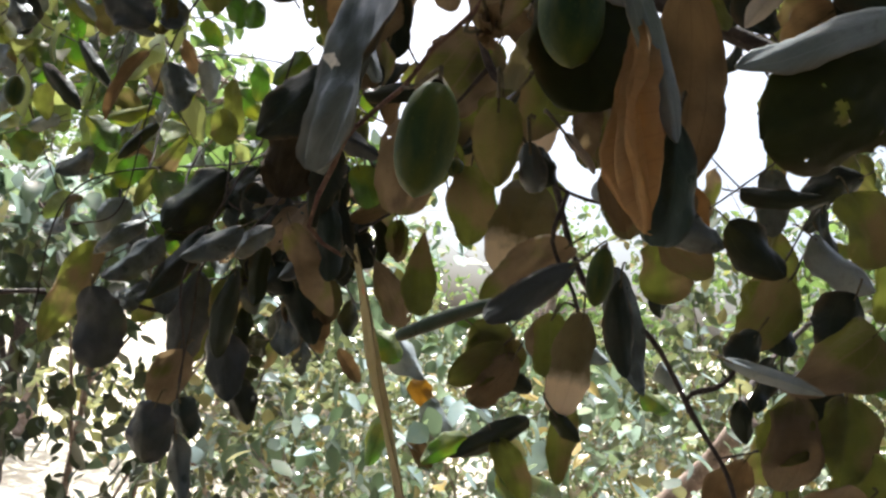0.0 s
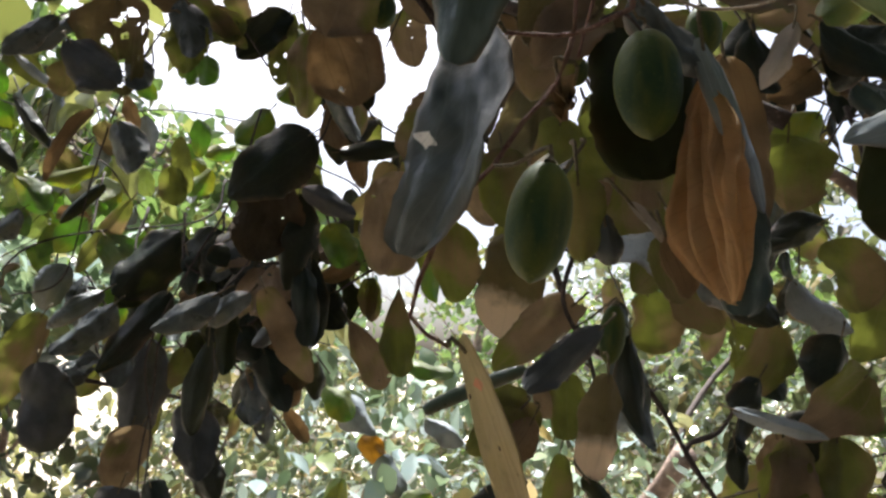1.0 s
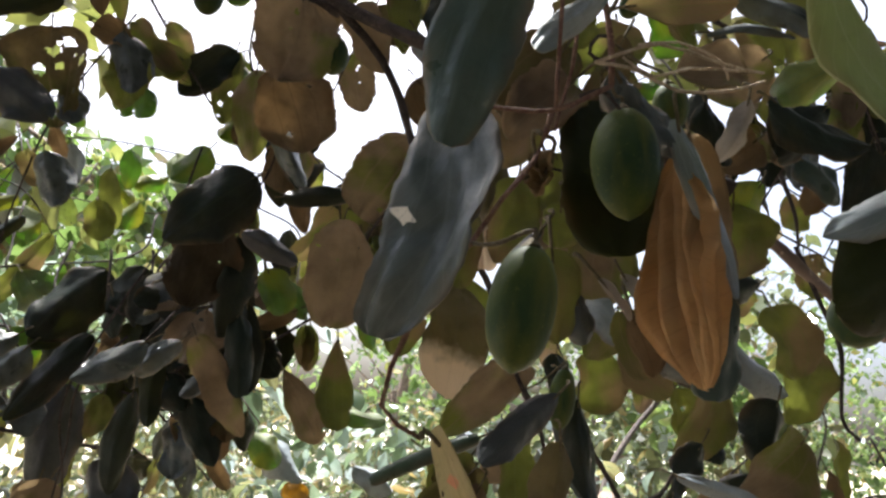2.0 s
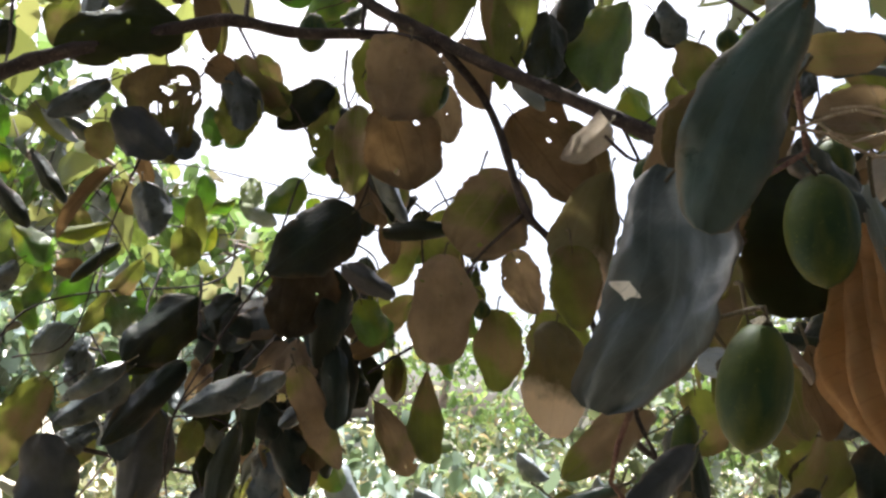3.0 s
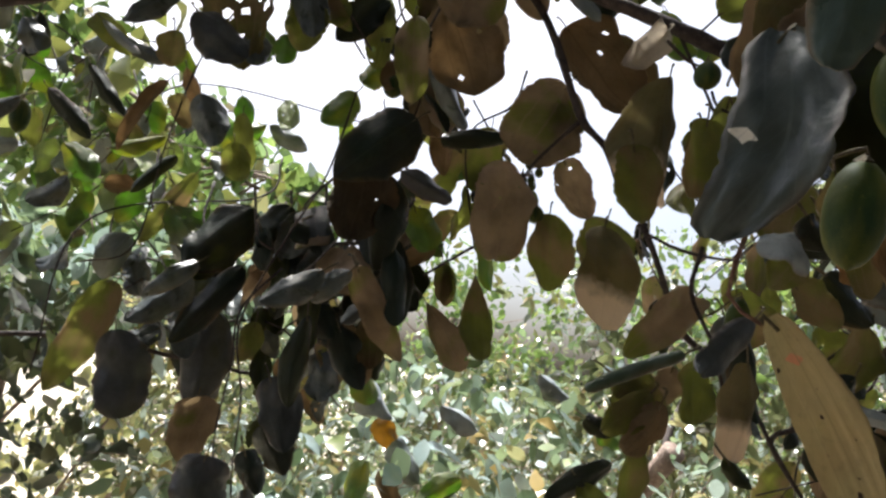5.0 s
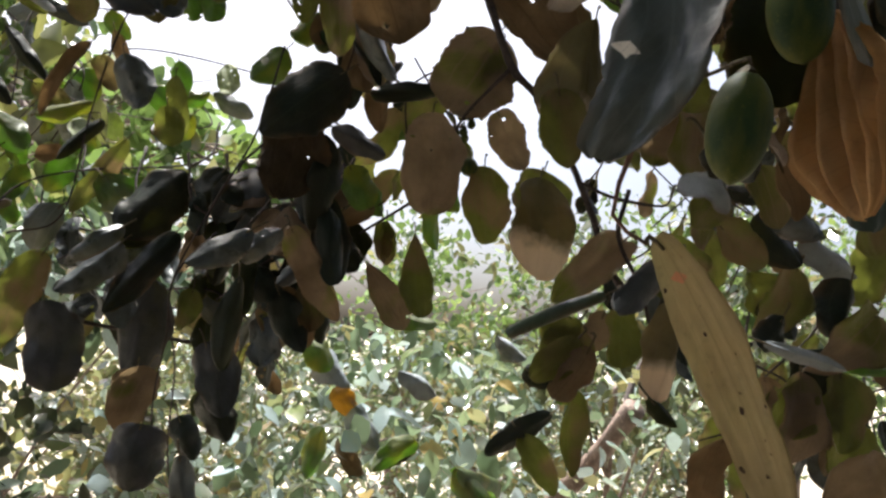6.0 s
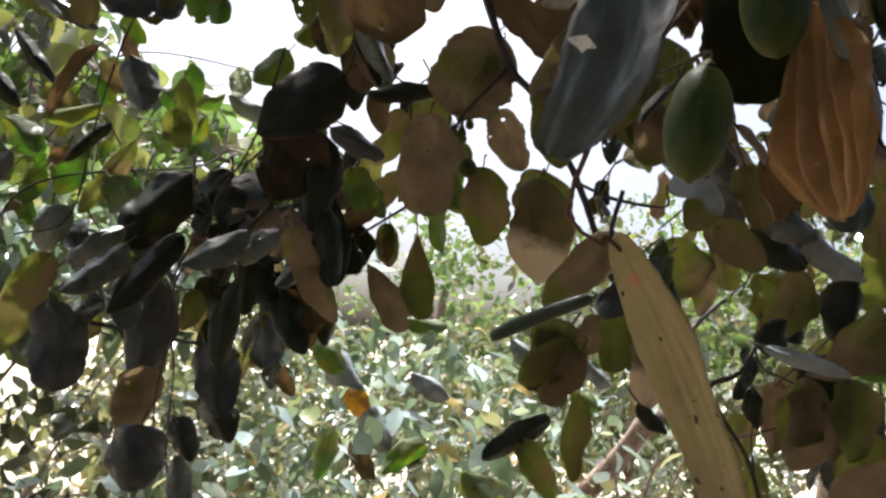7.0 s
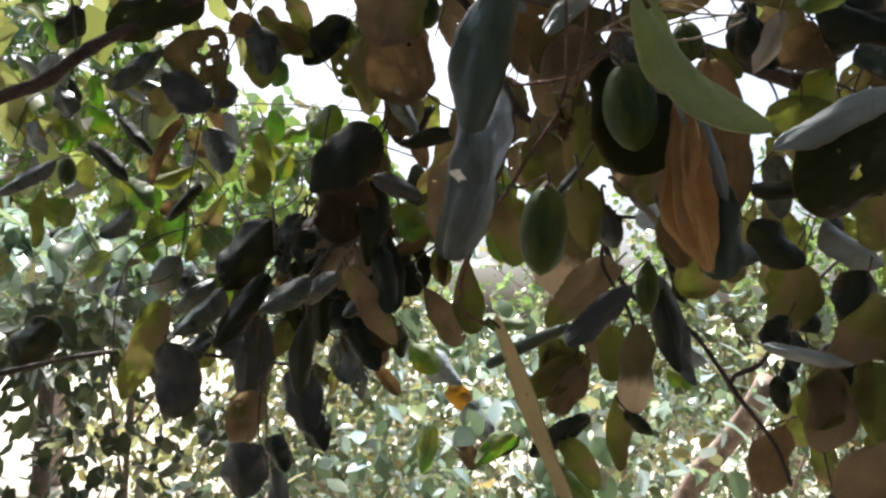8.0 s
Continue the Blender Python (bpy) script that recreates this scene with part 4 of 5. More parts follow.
leaf("dusty_sheen", (-0.1504, 0.4700, 1.4099), (-0.1372, 0.4700, 1.3672), 0.0147, fold=-25)
leaf("olive", (-0.2892, 0.6000, 1.5352), (-0.3291, 0.6000, 1.4427), 0.0350)
leaf("dusty_sheen", (-0.2284, 0.5800, 1.5468), (-0.2676, 0.5800, 1.5035), 0.0283, fold=-20, nod=25)
leaf("upper", (-0.1072, 0.5600, 1.5215), (-0.0827, 0.5600, 1.4765), 0.0271, fold=-15)
leaf("felt", (-0.1195, 0.6000, 1.5118), (-0.1001, 0.6000, 1.4771), 0.0217)
leaf("upper", (-0.1272, 0.5600, 1.5364), (-0.1102, 0.5600, 1.5122), 0.0272)
leaf("brown", (-0.0407, 0.5600, 1.5949), (-0.0708, 0.5600, 1.5787), 0.0159)
leaf("olive", (-0.0324, 0.5600, 1.5845), (-0.0295, 0.5600, 1.5527), 0.0159)
leaf("upper", (-0.1628, 0.6000, 1.6186), (-0.1835, 0.6000, 1.5789), 0.0347, fold=-20)
leaf("felt", (-0.2133, 0.6200, 1.4498), (-0.2224, 0.6200, 1.4051), 0.0291)
leaf("upper", (-0.4527, 0.7000, 1.5163), (-0.4865, 0.7000, 1.4624), 0.0485)
leaf("olive", (-0.1745, 0.6000, 1.5179), (-0.1812, 0.6000, 1.4845), 0.0193)
leaf("upper", (-0.1548, 0.5800, 1.4393), (-0.1318, 0.5800, 1.4028), 0.0275)
leaf("upper", (-0.2673, 0.6200, 1.6508), (-0.2996, 0.6200, 1.6136), 0.0129, fold=-25)
leaf("olive", (-0.2565, 0.6600, 1.6461), (-0.2957, 0.6600, 1.5762), 0.0221, fold=-20)
leaf("upper", (-0.3812, 0.6200, 1.6912), (-0.3377, 0.6200, 1.6520), 0.0159, fold=-20)
leaf("upper", (-0.3530, 0.6200, 1.7188), (-0.3125, 0.6200, 1.6749), 0.0130, fold=-20)
leaf("brown", (-0.2865, 0.6200, 1.7155), (-0.3180, 0.6200, 1.6484), 0.0131, fold=20)
leaf("fresh", (-0.3351, 0.6600, 1.6571), (-0.2885, 0.6600, 1.6746), 0.0180)
leaf("olive", (-0.2321, 0.6800, 1.6869), (-0.2203, 0.6800, 1.6495), 0.0289)
leaf("fresh", (-0.1213, 0.5400, 1.7053), (-0.1454, 0.5400, 1.6769), 0.0252, wave=0.3)
leaf("fresh", (-0.0999, 0.5600, 1.7493), (-0.1192, 0.5600, 1.7206), 0.0265, wave=0.3)
leaf("upper", (-0.0587, 0.4600, 1.6541), (-0.0088, 0.4600, 1.6638), 0.0144)
leaf("fresh", (-0.0974, 0.6000, 1.7887), (-0.1302, 0.6000, 1.8037), 0.0208)
leaf("olive", (-0.4239, 0.7000, 1.6937), (-0.4169, 0.7000, 1.6555), 0.0221)
leaf("upper", (-0.3927, 0.6000, 1.7490), (-0.3978, 0.6000, 1.7101), 0.0193, nod=20)
leaf("dusty_sheen", (-0.3538, 0.6600, 1.7646), (-0.3045, 0.6600, 1.7463), 0.0173)
leaf("fresh", (-0.2186, 0.6200, 1.7843), (-0.2076, 0.6200, 1.7484), 0.0209, holes=2)
leaf("fresh", (-0.1185, 0.6200, 1.8190), (-0.1144, 0.6200, 1.7734), 0.0193)
leaf("fresh", (-0.1922, 0.6000, 1.7694), (-0.1899, 0.6000, 1.7408), 0.0203)
leaf("olive", (-0.3811, 0.6200, 1.8980), (-0.3539, 0.6200, 1.8579), 0.0272)
leaf("olive", (-0.4004, 0.6200, 1.8914), (-0.4183, 0.6200, 1.8377), 0.0297)
leaf("dusty_sheen", (-0.3114, 0.5600, 1.8659), (-0.3172, 0.5600, 1.8160), 0.0178)
leaf("olive", (-0.3156, 0.6000, 1.8851), (-0.2947, 0.6000, 1.8452), 0.0318)
leaf("olive", (-0.2151, 0.5200, 1.8421), (-0.1961, 0.5200, 1.7850), 0.0185)
leaf("upper", (-0.3865, 0.6000, 1.8206), (-0.4068, 0.6000, 1.7840), 0.0256)
leaf("olive", (-0.2328, 0.7000, 1.7233), (-0.2177, 0.7000, 1.6675), 0.0195)
leaf("brown", (-0.2993, 0.7200, 1.7665), (-0.2810, 0.7200, 1.7273), 0.0154)
leaf("torn", (-0.0065, 0.1480, 1.5976), (-0.0182, 0.1550, 1.5412), 0.0272, turn=56, p=0.45, k=0.6, fold=6, roll=10, wave=0.10, side=-0.19, twist=8, crumple=2.4, bow=0.05, label="large grey-green leaf with a bleached torn patch")
leaf("teal", (-0.0015, 0.1050, 1.6175), (-0.0140, 0.1180, 1.5734), 0.0168, turn=20, p=0.64, k=1.1, fold=-14, roll=-14, bow=0.03, side=0.06, crumple=1.2, label="large dark green leaf")
fruit((0.0099, 0.1400, 1.5494), 0.0269, 0.0144, lean=(5,4))
fruit((0.0417, 0.1630, 1.5943), 0.0299, 0.0178, lean=(0,-6))
leaf("deep", (0.0455, 0.1930, 1.6255), (0.0535, 0.1930, 1.5765), 0.0340, p=0.5, k=0.75, fold=4)
leaf("ripe", (0.0645, 0.1790, 1.6065), (0.0695, 0.1690, 1.5395), 0.0420, turn=96, p=0.62, k=1.25, fold=10, roll=8, wave=0.10, side=-0.05, pleat=0.22, bow=0.02, crumple=1.2, label="dry orange-brown leaf")
leaf("brown", (0.0830, 0.2050, 1.6260), (0.0830, 0.2000, 1.5570), 0.0225, p=0.5, k=0.7, bow=0.02)
leaf("sky_pale", (0.0550, 0.1630, 1.6090), (0.0720, 0.1600, 1.5620), 0.0080, fold=-15, bow=0.0, k=0.9, wave=0.1)
leaf("teal", (0.0755, 0.1740, 1.5723), (0.0745, 0.1740, 1.5370), 0.0150, p=0.68, k=1.0, fold=-18, bow=0.02, side=-0.04)
leaf("dusty_sheen", (0.0375, 0.1650, 1.6203), (0.0592, 0.1650, 1.5996), 0.0123, fold=-25, crumple=3)
leaf("straw", (-0.0039, 0.1500, 1.5235), (0.0191, 0.1320, 1.4627), 0.0196, turn=80, p=0.5, k=0.75, fold=5, roll=5, side=-0.045, pleat=0.02, bow=0.0, twist=0, wave=0.06, crumple=0.5, label="long dry straw-coloured leaf")
leaf("light", (0.0189, 0.0620, 1.5873), (0.0436, 0.0640, 1.5589), 0.0112, nod=25, fold=-18, side=0.04, label="green leaf coloured lighter as if lit from above")
leaf("sky_pale", (0.1144, 0.1350, 1.5922), (0.0755, 0.1350, 1.5721), 0.0103, fold=-15, nod=20)
leaf("deep", (0.1200, 0.1450, 1.5860), (0.0880, 0.1450, 1.5600), 0.0290, holes=5, nod=-10, crumple=1.0)
fruit((0.2261, 0.3000, 1.5923), 0.0287, 0.0273)
fruit((0.0729, 0.2000, 1.6314), 0.0162, 0.0114, lean=(0,-10))
fruit((0.0891, 0.3267, 1.5403), 0.0290, 0.0125, lean=(0, 4))
fruit((0.0648, 0.3300, 1.6717), 0.0152, 0.0141)
fruit((0.1554, 0.4200, 1.8153), 0.0165, 0.0157)
fruit((-0.0940, 0.5260, 1.7106), 0.0185, 0.0167)
fruit((-0.1235, 0.4400, 1.7742), 0.0270, 0.0193)
fruit((-0.0396, 0.4300, 1.7435), 0.0264, 0.0188)
fruit((-0.3887, 0.6000, 1.6578), 0.0284, 0.0161)
fruit((0.0103, 0.4500, 1.6099), 0.0125, 0.0118)
leaf("olive", (0.1786, 0.3300, 1.6509), (0.1773, 0.3300, 1.6094), 0.0417)
leaf("brown", (0.1862, 0.3200, 1.6848), (0.1592, 0.3200, 1.6632), 0.0222)
leaf("teal", (0.1956, 0.3000, 1.6691), (0.2200, 0.3000, 1.6494), 0.0180, fold=-20)
leaf("brown", (0.2273, 0.3300, 1.6747), (0.2196, 0.3300, 1.6503), 0.0190)
leaf("pale", (0.1287, 0.2400, 1.6622), (0.1160, 0.2400, 1.6336), 0.0101)
leaf("olive", (0.0647, 0.2200, 1.6780), (0.1087, 0.2200, 1.6890), 0.0169)
leaf("felt", (0.1407, 0.2600, 1.6858), (0.1054, 0.2600, 1.6787), 0.0240)
leaf("fresh", (0.1601, 0.2200, 1.6760), (0.1285, 0.2200, 1.6556), 0.0166)
leaf("dusty_sheen", (0.1297, 0.2600, 1.7237), (0.1786, 0.2600, 1.7131), 0.0158)
leaf("felt", (0.0354, 0.1900, 1.6281), (0.0160, 0.1900, 1.6072), 0.0192)
leaf("dull", (0.0359, 0.1970, 1.6445), (0.0140, 0.1970, 1.6150), 0.0242)
leaf("olive", (0.0845, 0.3600, 1.6498), (0.0897, 0.3600, 1.6090), 0.0347)
leaf("olive", (0.0745, 0.3000, 1.7304), (0.0673, 0.3000, 1.7015), 0.0254)
leaf("dull", (0.0558, 0.2000, 1.6533), (0.0378, 0.2000, 1.6110), 0.0133)
leaf("upper", (0.1315, 0.2800, 1.6851), (0.1241, 0.2800, 1.6517), 0.0130)
leaf("felt", (0.0762, 0.3469, 1.5556), (0.0345, 0.3342, 1.5183), 0.0215, fold=22, nod=15, k=0.7)
leaf("rolled", (0.0388, 0.2800, 1.5194), (-0.0005, 0.2870, 1.4994), 0.0066, scroll=1, p=0.5, k=0.3, wave=0.02, bow=0.0, crumple=0.3, label="rolled green leaf")
leaf("sky_pale", (0.1004, 0.2880, 1.5668), (0.0741, 0.2880, 1.5754), 0.0191, bow=0.28, fold=-10, nod=35)
leaf("felt", (0.1025, 0.3000, 1.5775), (0.0894, 0.3000, 1.5575), 0.0185)
leaf("plum", (0.0690, 0.2771, 1.5394), (0.0329, 0.2597, 1.5106), 0.0135, fold=-14, roll=-14, p=0.5, hook=0.08, bow=0.05)
leaf("dusty_sheen", (0.1040, 0.3650, 1.5500), (0.1240, 0.3650, 1.4850), 0.0210, fold=-25)
leaf("upper", (0.1020, 0.3400, 1.5413), (0.1091, 0.3400, 1.4936), 0.0148, fold=-25)
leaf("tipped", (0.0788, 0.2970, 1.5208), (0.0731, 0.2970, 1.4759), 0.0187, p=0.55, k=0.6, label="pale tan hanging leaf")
leaf("deep", (0.0690, 0.2960, 1.4775), (0.0825, 0.2960, 1.4660), 0.0078, fold=-30)
leaf("olive", (0.0483, 0.3300, 1.5011), (0.0240, 0.3300, 1.4805), 0.0192)
leaf("brown", (0.0548, 0.3300, 1.4976), (0.0356, 0.3300, 1.4722), 0.0170)
leaf("olive", (0.0686, 0.3300, 1.5201), (0.0719, 0.3300, 1.4891), 0.0201)
leaf("felt", (0.0731, 0.3600, 1.5180), (0.0666, 0.3600, 1.4967), 0.0182)
leaf("upper", (0.0796, 0.4500, 1.4544), (0.0365, 0.4500, 1.4264), 0.0154, fold=-25)
leaf("upper", (0.0589, 0.4500, 1.4815), (0.0784, 0.4500, 1.4722), 0.0134)
leaf("olive", (0.0593, 0.4500, 1.4396), (0.0839, 0.4500, 1.4039), 0.0191)
leaf("olive", (0.1075, 0.4800, 1.4689), (0.1052, 0.4800, 1.4117), 0.0199)
leaf("fresh", (0.0972, 0.8000, 1.3586), (0.1487, 0.8000, 1.3081), 0.0308)
leaf("fresh", (0.0589, 0.8500, 1.3783), (0.0095, 0.8500, 1.3422), 0.0269)
leaf("felt", (0.0687, 0.2200, 1.5664), (0.0766, 0.2200, 1.5442), 0.0145, turn=10)
leaf("upper", (0.1600, 0.3600, 1.5818), (0.1927, 0.3600, 1.5566), 0.0251, fold=-20)
leaf("olive", (0.2030, 0.3800, 1.5582), (0.1773, 0.3800, 1.5158), 0.0308)
leaf("sky_pale", (0.2228, 0.4000, 1.5876), (0.2636, 0.4000, 1.5603), 0.0228, fold=-20)
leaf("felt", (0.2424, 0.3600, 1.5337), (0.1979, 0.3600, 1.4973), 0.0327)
leaf("sky_pale", (0.1590, 0.3450, 1.5092), (0.2119, 0.3450, 1.4985), 0.0085, fold=-25, roll=-20)
leaf("felt", (0.2219, 0.4000, 1.4961), (0.2174, 0.4000, 1.4402), 0.0305)
leaf("olive", (0.2500, 0.4000, 1.4982), (0.2497, 0.4000, 1.4484), 0.0335)
leaf("felt", (0.2330, 0.3400, 1.4519), (0.1948, 0.3400, 1.4269), 0.0290)
leaf("olive", (0.1406, 0.4200, 1.5758), (0.1493, 0.4200, 1.5374), 0.0356)
leaf("olive", (0.1973, 0.4200, 1.5582), (0.2124, 0.4200, 1.5208), 0.0323, holes=2)
leaf("upper", (0.1807, 0.3600, 1.5262), (0.1685, 0.3600, 1.5062), 0.0172)
leaf("upper", (0.1985, 0.4200, 1.4868), (0.2060, 0.4200, 1.4610), 0.0140)
leaf("olive", (0.2224, 0.4000, 1.4906), (0.2090, 0.4000, 1.4552), 0.0301)
leaf("fresh", (0.2950, 0.4500, 1.5035), (0.3306, 0.4500, 1.5026), 0.0100)
leaf("upper", (0.2086, 0.4000, 1.5486), (0.2147, 0.4000, 1.5158), 0.0226)
leaf("olive", (0.2976, 0.4200, 1.5961), (0.2786, 0.4200, 1.5443), 0.0368)
leaf("upper", (0.2826, 0.4600, 1.6434), (0.2412, 0.4600, 1.6190), 0.0244)
leaf("upper", (0.1978, 0.4500, 1.6194), (0.2493, 0.4500, 1.6227), 0.0153)
leaf("sky_pale", (0.0324, 0.1550, 1.6387), (0.0120, 0.1550, 1.6152), 0.0077, fold=-20, crumple=3)
leaf("olive", (0.0258, 0.1700, 1.5706), (0.0284, 0.1700, 1.5464), 0.0132)
leaf("dusty_sheen", (0.0358, 0.1800, 1.5622), (0.0404, 0.1800, 1.5484), 0.0078)
leaf("brown", (0.0911, 0.2400, 1.5785), (0.1016, 0.2400, 1.5570), 0.0127)
leaf("dusty_sheen", (0.0975, 0.2500, 1.5592), (0.1188, 0.2500, 1.5500), 0.0153, fold=-20)
leaf("olive", (0.1135, 0.3200, 1.5652), (0.1388, 0.3200, 1.5468), 0.0220)
leaf("olive", (0.1623, 0.2800, 1.7400), (0.2195, 0.2800, 1.7355), 0.0273)
leaf("felt", (0.1789, 0.3000, 1.7215), (0.1361, 0.3000, 1.6913), 0.0292)
leaf("upper", (0.1582, 0.2700, 1.6813), (0.2063, 0.2700, 1.6638), 0.0253, nod=20)
leaf("grey", (0.1385, 0.2900, 1.7204), (0.1857, 0.2900, 1.7267), 0.0075, nod=35)
leaf("olive", (0.2312, 0.3600, 1.7579), (0.1964, 0.3600, 1.7774), 0.0250)
leaf("olive", (0.2212, 0.3600, 1.6055), (0.2348, 0.3600, 1.5660), 0.0358)
leaf("olive", (0.0959, 0.2400, 1.6436), (0.1082, 0.2400, 1.6295), 0.0113)
leaf("brown", (0.0183, 0.1700, 1.5954), (0.0226, 0.1700, 1.5883), 0.0061, crumple=6, fold=40)
leaf("brown", (0.0242, 0.1720, 1.5907), (0.0205, 0.1720, 1.5846), 0.0068, crumple=6, fold=40, turn=40)
leaf("brown", (0.0184, 0.1750, 1.5890), (0.0230, 0.1750, 1.5930), 0.0047, crumple=6, fold=40)
leaf("upper", (0.0328, 0.2000, 1.5837), (0.0219, 0.2000, 1.5693), 0.0089, fold=-50, label="small blackened curled leaf")
leaf("olive", (0.0701, 0.4750, 1.6212), (0.0559, 0.4550, 1.5607), 0.0448)
leaf("olive", (0.0320, 0.3400, 1.5091), (0.0597, 0.3400, 1.4926), 0.0205)
leaf("felt", (0.0499, 0.3400, 1.5083), (0.0338, 0.3400, 1.4815), 0.0219)
leaf("upper", (-0.0785, 0.5000, 1.5811), (-0.0691, 0.5000, 1.5253), 0.0199)
leaf("olive", (-0.0294, 0.5600, 1.5851), (-0.0271, 0.5600, 1.5497), 0.0136)
leaf("upper", (0.0593, 0.2000, 1.6047), (0.0680, 0.2000, 1.5843), 0.0230)
leaf("olive", (0.0522, 0.2400, 1.6064), (0.0508, 0.2400, 1.5888), 0.0150)
leaf("upper", (0.0385, 0.2000, 1.5656), (0.0466, 0.2000, 1.5551), 0.0107)
leaf("olive", (0.0317, 0.3400, 1.6302), (0.0376, 0.3400, 1.5872), 0.0262)
fruit((0.0005, 0.4400, 1.6406), 0.0073, 0.0062)
fruit((0.0072, 0.4400, 1.6359), 0.0066, 0.0058)
fruit((-0.0024, 0.4450, 1.6306), 0.0081, 0.0066)
fruit((0.0036, 0.4400, 1.6261), 0.0062, 0.0054)
fruit((0.0114, 0.4400, 1.6440), 0.0059, 0.0051)
fruit((0.0026, 0.4400, 1.6299), 0.0067, 0.0056)
leaf("olive", (-0.0044, 0.4700, 1.6381), (0.0139, 0.4700, 1.6092), 0.0159)
leaf("fresh", (0.0162, 0.4600, 1.6708), (0.0065, 0.4600, 1.6455), 0.0143)
leaf("upper", (0.0354, 0.2500, 1.6356), (0.0446, 0.2500, 1.6545), 0.0134)
leaf("olive", (0.0800, 0.3300, 1.6629), (0.0850, 0.3300, 1.6050), 0.0385)
leaf("felt", (0.0972, 0.3100, 1.6315), (0.0930, 0.3100, 1.5775), 0.0336)
leaf("brown", (0.0622, 0.2000, 1.5623), (0.0708, 0.2000, 1.5437), 0.0114)
leaf("pale", (0.0472, 0.1900, 1.5689), (0.0574, 0.1900, 1.5580), 0.0039, fold=40, roll=40)
branch(fruit_tree, [(0.0425, 0.1600, 1.6267), (0.0541, 0.1600, 1.6297), (0.0663, 0.1600, 1.6269), (0.0717, 0.1650, 1.6246)], 0.0004, 0.0003, DRY)
branch(fruit_tree, [(0.0373, 0.1580, 1.6210), (0.0463, 0.1580, 1.6172), (0.0561, 0.1580, 1.6216), (0.0781, 0.1580, 1.6247)], 0.0004, 0.0003, DRY)
branch(fruit_tree, [(0.0288, 0.1700, 1.6328), (0.0280, 0.1700, 1.6215), (0.0256, 0.1700, 1.6103), (0.0243, 0.1700, 1.6028)], 0.0005, 0.0004, RED_STEM)
branch(fruit_tree, [(0.0270, 0.1600, 1.6088), (0.0324, 0.1600, 1.6117), (0.0356, 0.1600, 1.6097), (0.0383, 0.1600, 1.6071)], 0.0005, 0.0004, BARK)
leaf("upper", (0.0275, 0.4200, 1.8109), (0.0285, 0.4200, 1.7594), 0.0343)
leaf("olive", (0.0775, 0.4600, 1.8479), (0.0701, 0.4600, 1.7776), 0.0402)
leaf("upper", (0.2445, 0.4000, 1.5117), (0.2381, 0.4000, 1.4630), 0.0392)
leaf("olive", (0.2806, 0.4200, 1.4673), (0.2634, 0.4200, 1.4200), 0.0447)
leaf("upper", (0.2402, 0.3800, 1.5550), (0.2299, 0.3800, 1.5171), 0.0275)
leaf("olive", (0.1981, 0.3100, 1.7156), (0.1873, 0.3100, 1.6777), 0.0278)
leaf("upper", (0.1960, 0.2800, 1.6882), (0.1717, 0.2800, 1.6603), 0.0252)
leaf("fresh", (0.2020, 0.3400, 1.6696), (0.1861, 0.3400, 1.6363), 0.0279)
leaf("upper", (0.1263, 0.2700, 1.6740), (0.1355, 0.2700, 1.6439), 0.0176)
leaf("pale", (0.0900, 0.2700, 1.5900), (0.1080, 0.2800, 1.5760), 0.0075, fold=20, roll=30)
leaf("ripe", (0.1020, 0.2780, 1.5830), (0.1261, 0.2901, 1.5640), 0.0160, fold=10, side=0.06)
# leaves along the upper boughs
leaf("olive", (0.0523, 0.3000, 1.6347), (0.0431, 0.3000, 1.5930), 0.0243)
leaf("felt", (0.0827, 0.3200, 1.6277), (0.0754, 0.3200, 1.5897), 0.0268)
leaf("felt", (0.0307, 0.2100, 1.6502), (0.0187, 0.2100, 1.6025), 0.0228, k=0.8)
leaf("dull", (-0.0882, 0.5700, 1.5320), (-0.0787, 0.5700, 1.4925), 0.0255)
leaf("upper", (-0.0854, 0.5500, 1.6267), (-0.0900, 0.5500, 1.5711), 0.0271)
leaf("upper", (-0.1154, 0.5800, 1.5853), (-0.1291, 0.5800, 1.5482), 0.0234)
leaf("plum", (-0.0842, 0.5000, 1.5418), (-0.1061, 0.5000, 1.5230), 0.0161)
leaf("sky_pale", (-0.2134, 0.9500, 1.6795), (-0.1725, 0.9500, 1.6580), 0.0257)
leaf("sky_pale", (-0.1894, 1.0000, 1.6559), (-0.2208, 1.0000, 1.6275), 0.0238)
leaf("fresh", (-0.1833, 0.9000, 1.6925), (-0.1463, 0.9000, 1.6866), 0.0245)
leaf("sky_pale", (-0.1476, 0.9500, 1.6421), (-0.1757, 0.9500, 1.6268), 0.0197)
leaf("dusty_sheen", (-0.2092, 0.5000, 1.5501), (-0.2426, 0.5000, 1.5220), 0.0135, bow=0.25, fold=-20)
leaf("fresh", (-0.2483, 0.9000, 1.7430), (-0.2788, 0.9000, 1.7086), 0.0290)
leaf("sky_pale", (-0.2588, 1.1000, 1.8346), (-0.1972, 1.1000, 1.8067), 0.0302)
leaf("fresh", (-0.3134, 1.1000, 1.8170), (-0.2631, 1.1000, 1.8339), 0.0300)
leaf("olive", (-0.3976, 0.6000, 1.8672), (-0.4083, 0.6000, 1.8252), 0.0265)
leaf("olive", (-0.3531, 0.5500, 1.8653), (-0.3303, 0.5500, 1.8196), 0.0294)
leaf("sky_pale", (-0.2906, 0.5000, 1.8458), (-0.2919, 0.5000, 1.7727), 0.0131, fold=-30, roll=-30)
leaf("olive", (-0.2909, 0.5200, 1.8567), (-0.2667, 0.5200, 1.8035), 0.0263)
